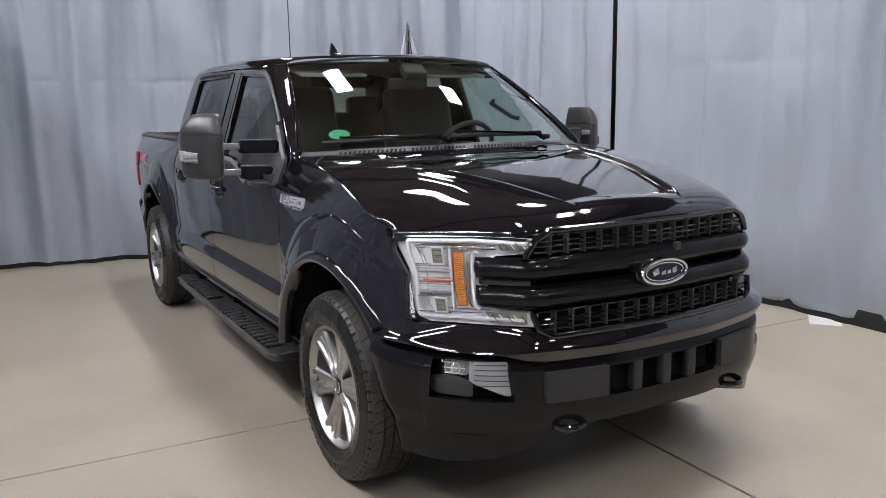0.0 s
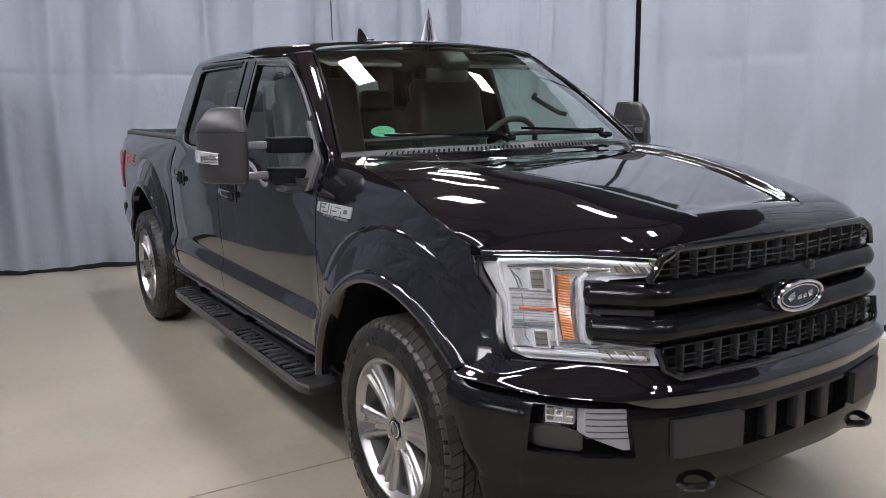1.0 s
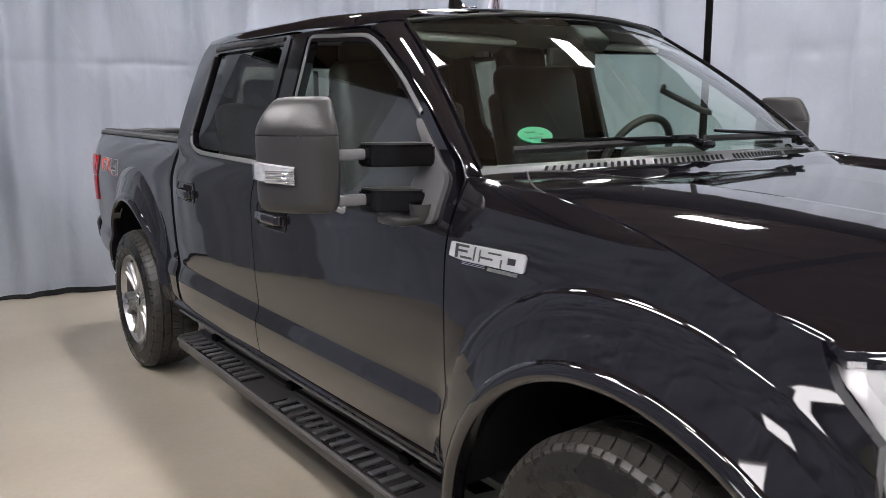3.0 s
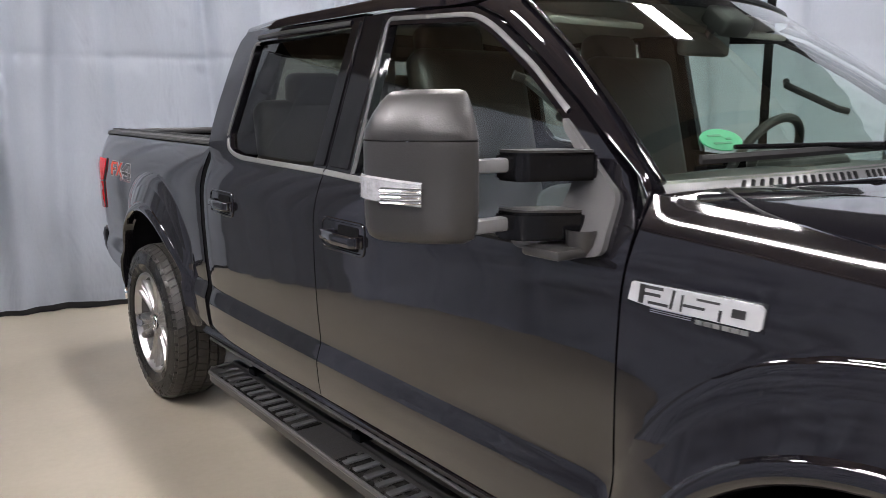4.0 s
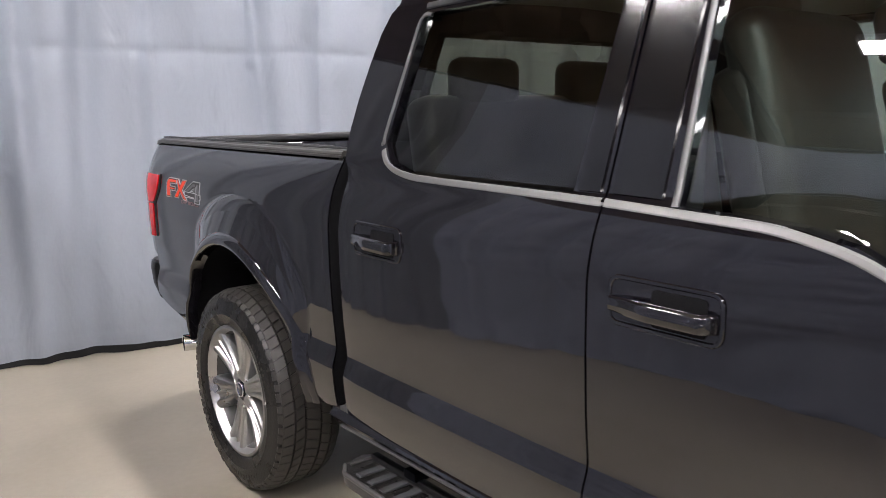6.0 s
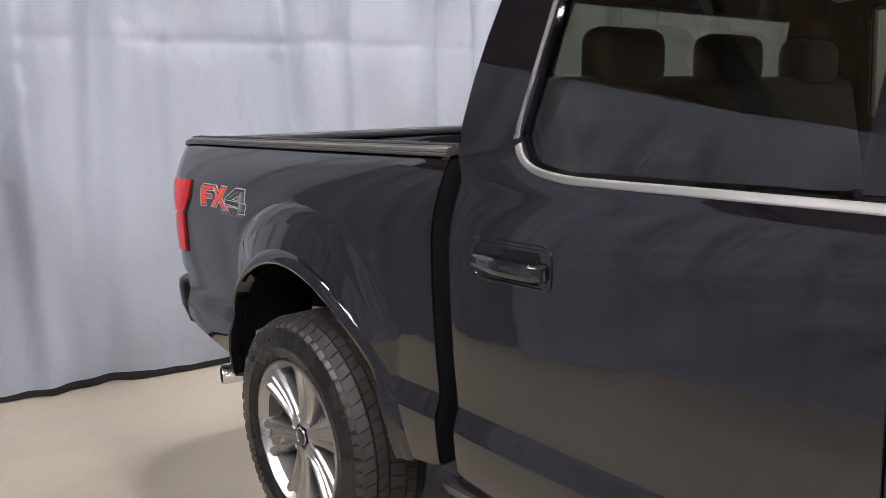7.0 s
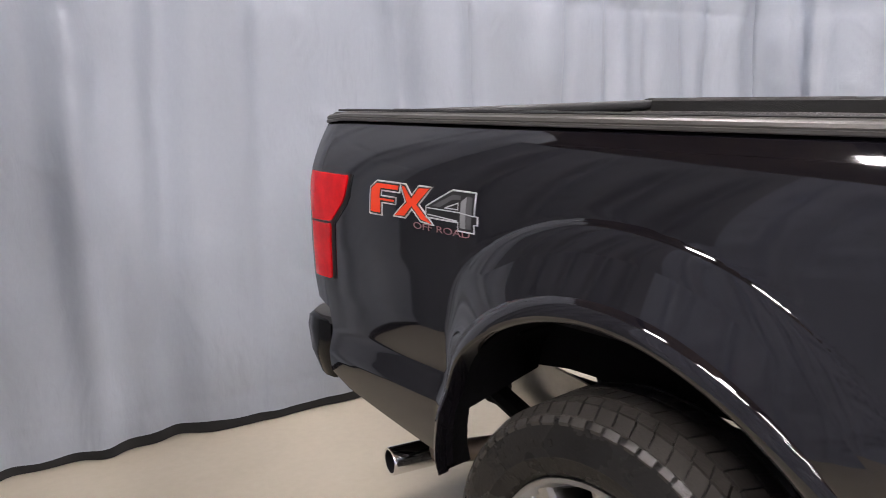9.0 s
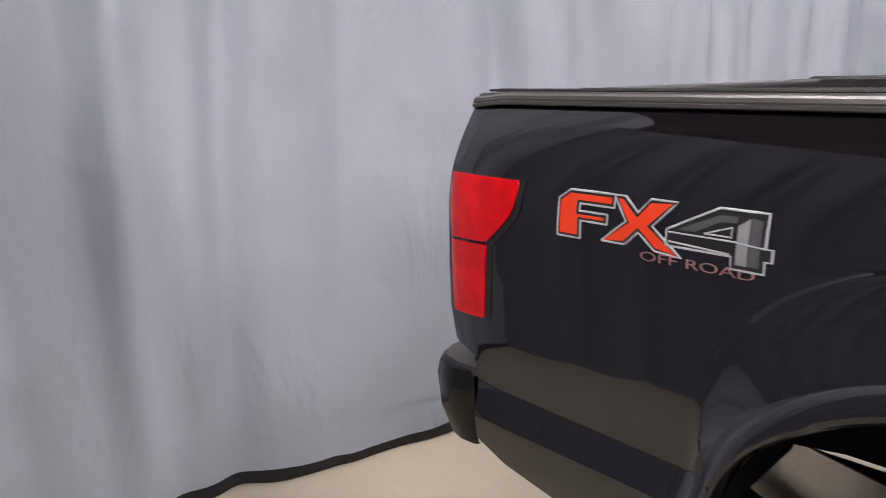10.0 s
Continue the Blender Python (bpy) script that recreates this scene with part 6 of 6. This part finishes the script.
# ---- cab inside ----
def seat(x, y):
    base = part("front_seat", rbox((x, y, 1.02), (0.50, 0.50, 0.16), 0.05, 3), SEATM, truck, "black leather front seat")
    back = rbox((0, 0, 0.30), (0.48, 0.12, 0.62), 0.055, 3, Matrix.Rotation(radians(-14), 4, "X"))
    bmesh.ops.translate(back, vec=(x, y + 0.24, 1.10), verts=back.verts[:])
    part("backrest", back, SEATM, base)
    for d in (-0.2, 0.2):
        part("bolster", rbox((x + d, y + 0.27, 1.36), (0.09, 0.12, 0.46), 0.04, 3, Matrix.Rotation(radians(-14), 4, "X")), SEATM, base)
    part("headrest", rbox((x, y + 0.40, 1.70), (0.27, 0.11, 0.19), 0.045, 3, Matrix.Rotation(radians(-10), 4, "X")), SEATM, base)
    for d in (-0.06, 0.06):
        part("headrest_post", tube([(x + d, y + 0.37, 1.55), (x + d, y + 0.39, 1.66)], 0.006, 8), CHROME, base)


seat(-0.42, 1.45)
seat(0.42, 1.45)
bench = part("rear_bench", rbox((0, 2.42, 0.98), (1.50, 0.48, 0.18), 0.05, 3), SEATM, truck, "black leather rear bench")
bk = rbox((0, 2.72, 1.26), (1.50, 0.13, 0.56), 0.05, 3, Matrix.Rotation(radians(-10), 4, "X"))
part("backrest", bk, SEATM, bench)
for x in (-0.48, 0.0, 0.48):
    part("headrest", rbox((x, 2.74, 1.58), (0.26, 0.10, 0.15), 0.04, 3), SEATM, bench)
dash = part("dashboard", merge(rbox((0, 0.86, 1.20), (1.56, 0.42, 0.24), 0.06, 3), rbox((0, 0.64, 1.30), (1.50, 0.38, 0.07), 0.03, 3), rbox((0.42, 0.98, 1.31), (0.38, 0.16, 0.09), 0.04, 3)), TRIMIN, truck)
part("centre_screen", rbox((0, 1.065, 1.24), (0.26, 0.02, 0.15), 0.01), GLOSS, dash)
part("console", rbox((0, 1.30, 0.98), (0.26, 0.75, 0.22), 0.04, 3), TRIMIN, dash)
tilt = Matrix.Translation((0.42, 1.135, 1.30)) @ Matrix.Rotation(radians(25), 4, "X")
sw = part("steering_wheel", tube([tilt @ Vector((0.19 * math.cos(k * math.tau / 40), 0, 0.19 * math.sin(k * math.tau / 40))) for k in range(41)], 0.016, 10, False), TRIMIN, truck)
for a in (200, 340, 270):
    part("wheel_spoke", tube([tilt @ Vector((0, 0, 0)), tilt @ Vector((0.18 * math.cos(radians(a)), 0, 0.18 * math.sin(radians(a))))], 0.014, 8), TRIMIN, sw)
part("wheel_hub", rbox(tilt @ Vector((0, 0, 0)), (0.14, 0.06, 0.12), 0.03, 3), TRIMIN, sw)
part("steering_column", tube([(0.42, 1.12, 1.29), (0.42, 0.85, 1.18)], 0.04, 12), TRIMIN, sw)
rv = part("rear_view_mirror", rbox((0.02, 1.12, 1.70), (0.24, 0.035, 0.07), 0.015, 3), TRIMIN, truck)
part("mirror_stem", tube([(0.02, 1.11, 1.72), (0.02, 1.07, 1.80)], 0.014, 8), TRIMIN, rv)
part("camera_box", rbox((0.02, 1.04, 1.765), (0.14, 0.10, 0.06), 0.015, 3, Matrix.Rotation(radians(35), 4, "X")), TRIMIN, rv)
part("headliner", grid([[roof_pt(w * 0.96, 0.03 + 0.95 * v / 10) + Vector((0, 0, -0.05)) for w in [k / 10 for k in range(-10, 11)]] for v in range(11)]), HEADLINER, roof)
for x in (-0.40, 0.40):
    part("sun_visor", rbox((x, 1.26, 1.765), (0.40, 0.17, 0.02), 0.009, 2, Matrix.Rotation(radians(12), 4, "X")), HEADLINER, roof)
part("cab_floor", rbox((0, 1.8, 0.72), (1.74, 2.2, 0.06), 0.01), TRIMIN, truck)
part("firewall", rbox((0, 0.62, 0.92), (1.62, 0.05, 0.62), 0.01), DARK, truck)
for s in (-1, 1):
    part("seat_belt", tube([(s * 0.70, 1.80, 1.66), (s * 0.69, 1.82, 1.20)], 0.022, 6, flat=0.15), TRIMIN, truck)
    part("grab_handle", tube([(s * 0.69, 1.22, 1.60), (s * 0.655, 1.20, 1.585), (s * 0.69, 1.02, 1.50), (s * 0.73, 1.0, 1.49)], 0.013, 8), TRIMIN, truck)

label_spot = lambda y, z, d: Vector((side(y, z) - 0.020 - d, y, z))
part("window_label", prism([(2.13, 1.475), (2.34, 1.475), (2.34, 1.700), (2.13, 1.700)], lambda y, z: label_spot(y, z, 0), lambda y, z: label_spot(y, z, 0.002)), PAPER, sides[1][2], "white paper label inside the window")

# ---- cowl, wipers, aerial, sticker, flag ----
rows = []
for v in (0.0, 0.25, 0.5, 0.75, 1.0):
    row = []
    for k in range(41):
        w = -1 + k / 20
        a = abs(w)
        top = ws_pt(w * 0.995, 0.02) + Vector((0, -0.006, -0.004))
        hp = hood_pt(w, 1.0) + Vector((0, 0.004, -0.012))
        row.append(hp.lerp(top, v) - Vector((0, 0, 0.012 * math.sin(math.pi * v))))
    rows.append(row)
cowl = part("cowl_panel", grid(rows), COWL, truck, "grey louvred cowl below the windshield")
for k in range(64):  # slanted slots in groups
    w = -0.80 + 1.62 * k / 63
    if k % 16 == 15 or abs(w + 0.02) < 0.03:
        continue
    pts = []
    for v in (0.12, 0.35, 0.6, 0.82):
        ww = w + 0.022 * (v - 0.45)
        top = ws_pt(ww * 0.995, 0.02) + Vector((0, -0.006, -0.004))
        pts.append((hood_pt(ww, 1.0) + Vector((0, 0.004, -0.012))).lerp(top, v) + Vector((0, 0, 0.0015 - 0.012 * math.sin(math.pi * v))))
    part("cowl_slot", tube(pts, 0.0052, 6, flat=0.45), DARK, cowl)
for x0, x1 in ((-0.12, -0.66), (0.52, -0.02)):
    base = ws_pt(x0 / 0.83, 0.02) + Vector((0, -0.02, 0.014))
    tip = ws_pt(x1 / 0.83, 0.085) + Vector((0, -0.018, 0.022))
    arm = part("wiper", tube([base, base.lerp(tip, 0.12) + Vector((0, -0.012, 0.018)), base.lerp(tip, 0.5) + Vector((0, -0.008, 0.012)), tip], [0.016, 0.012, 0.007, 0.005], 8), BUMPERM, truck, "black wiper lying on the windshield")
    b0, b1 = ws_pt((x1 - 0.06) / 0.83, 0.07), ws_pt((x1 + 0.48) / 0.83, 0.055)
    bl = [b0.lerp(b1, k / 10) for k in range(11)]
    part("blade", tube([ws_pt(p.x / 0.80, 0.062) + Vector((0, -0.010, 0.012)) for p in bl], 0.007, 6, flat=1.6), SEAL, arm)
    part("pivot_cap", rbox(base + Vector((0, 0, 0.006)), (0.055, 0.045, 0.026), 0.010), BUMPERM, arm)
    mid = base.lerp(tip, 0.16) + Vector((0, -0.012, 0.022))
    part("arm_joint", rbox(mid, (0.10, 0.022, 0.020), 0.007), BUMPERM, arm)
fin = [roof_pt(-0.42, 0.10) + Vector((0, 0, -0.004))]
f0 = fin[0]
rows = []
for k in range(12):
    t = k / 11
    h = 0.012 + 0.058 * step(0.25, 0.85, t) if t < 0.9 else 0.070 * ((1 - t) / 0.1) + 0.004
    w = 0.030 * math.sin(math.pi * (0.08 + 0.88 * t)) ** 0.6
    y = f0.y + 0.02 + 0.17 * t
    z = f0.z + 0.10 * t * 0.06
    rows.append([(f0.x - w, y, z), (f0.x - w * 0.75, y, z + h * 0.35), (f0.x - w * 0.25, y, z + h * 0.85), (f0.x, y, z + h), (f0.x + w * 0.25, y, z + h * 0.85), (f0.x + w * 0.75, y, z + h * 0.35), (f0.x + w, y, z)])
part("roof_aerial", outward(grid(rows)), GLOSS, truck, "black shark-fin aerial")
st = part("windshield_sticker", prism([(0.047 * math.cos(k * math.tau / 32), 0.034 * math.sin(k * math.tau / 32)) for k in range(32)],
          lambda u, v: ws_pt((-0.625 + u) / 0.80, 0.145 + v / 0.78) + Vector((0, -0.002, 0.003)), lambda u, v: ws_pt((-0.625 + u) / 0.80, 0.145 + v / 0.78) + Vector((0, -0.0035, 0.005))), STICKER, windshield, "round green sticker")
for k, (u, w) in enumerate(((-0.012, 0.03), (0.016, 0.012), (-0.004, 0.04))):
    v = 0.012 - 0.012 * k
    part("sticker_print", prism([(u - w / 2, v - 0.003), (u + w / 2, v - 0.003), (u + w / 2, v + 0.003), (u - w / 2, v + 0.003)],
         lambda a, b: ws_pt((-0.625 + a) / 0.80, 0.145 + b / 0.78) + Vector((0, -0.004, 0.0055)), lambda a, b: ws_pt((-0.625 + a) / 0.80, 0.145 + b / 0.78) + Vector((0, -0.0045, 0.0062))), STICKERPALE, st)
# clip-on flag on the far rear window
flag = part("window_flag", tube([(0.760, 2.43, 1.76), (0.790, 2.43, 1.84), (0.742, 2.425, 2.04), (0.712, 2.39, 2.19)], 0.0045, 8), SATIN, truck, "small white folded flag on a window clip")


def cloth_pt(t, u):
    w = 0.004 + 0.105 * t
    d = 0.030 * t * math.sin(u * 5.0 + 0.8) + 0.010 * math.sin(u * 11)
    return Vector((0.712 + 0.03 * t + (0.87 * u * w) + 0.5 * d, 2.392 + 0.04 * t - (0.5 * u * w) + 0.87 * d, 2.186 - 0.40 * t))


bm = grid([[cloth_pt(k / 16, -1 + j / 8) for j in range(17)] for k in range(17)])
part("cloth", bm, FLAGM, flag)
for u0, u1, t0 in ((-0.35, -0.22, 0.10), (0.30, 0.40, 0.12), (-0.1, 0.12, 0.33)):
    bm = grid([[cloth_pt(t0 + (1 - t0) * k / 10, u0 + (u1 - u0) * j / 3) + Vector((-0.003, -0.004, 0)) for j in range(4)] for k in range(11)])
    part("printed_band", bm, FLAGDARK, flag)
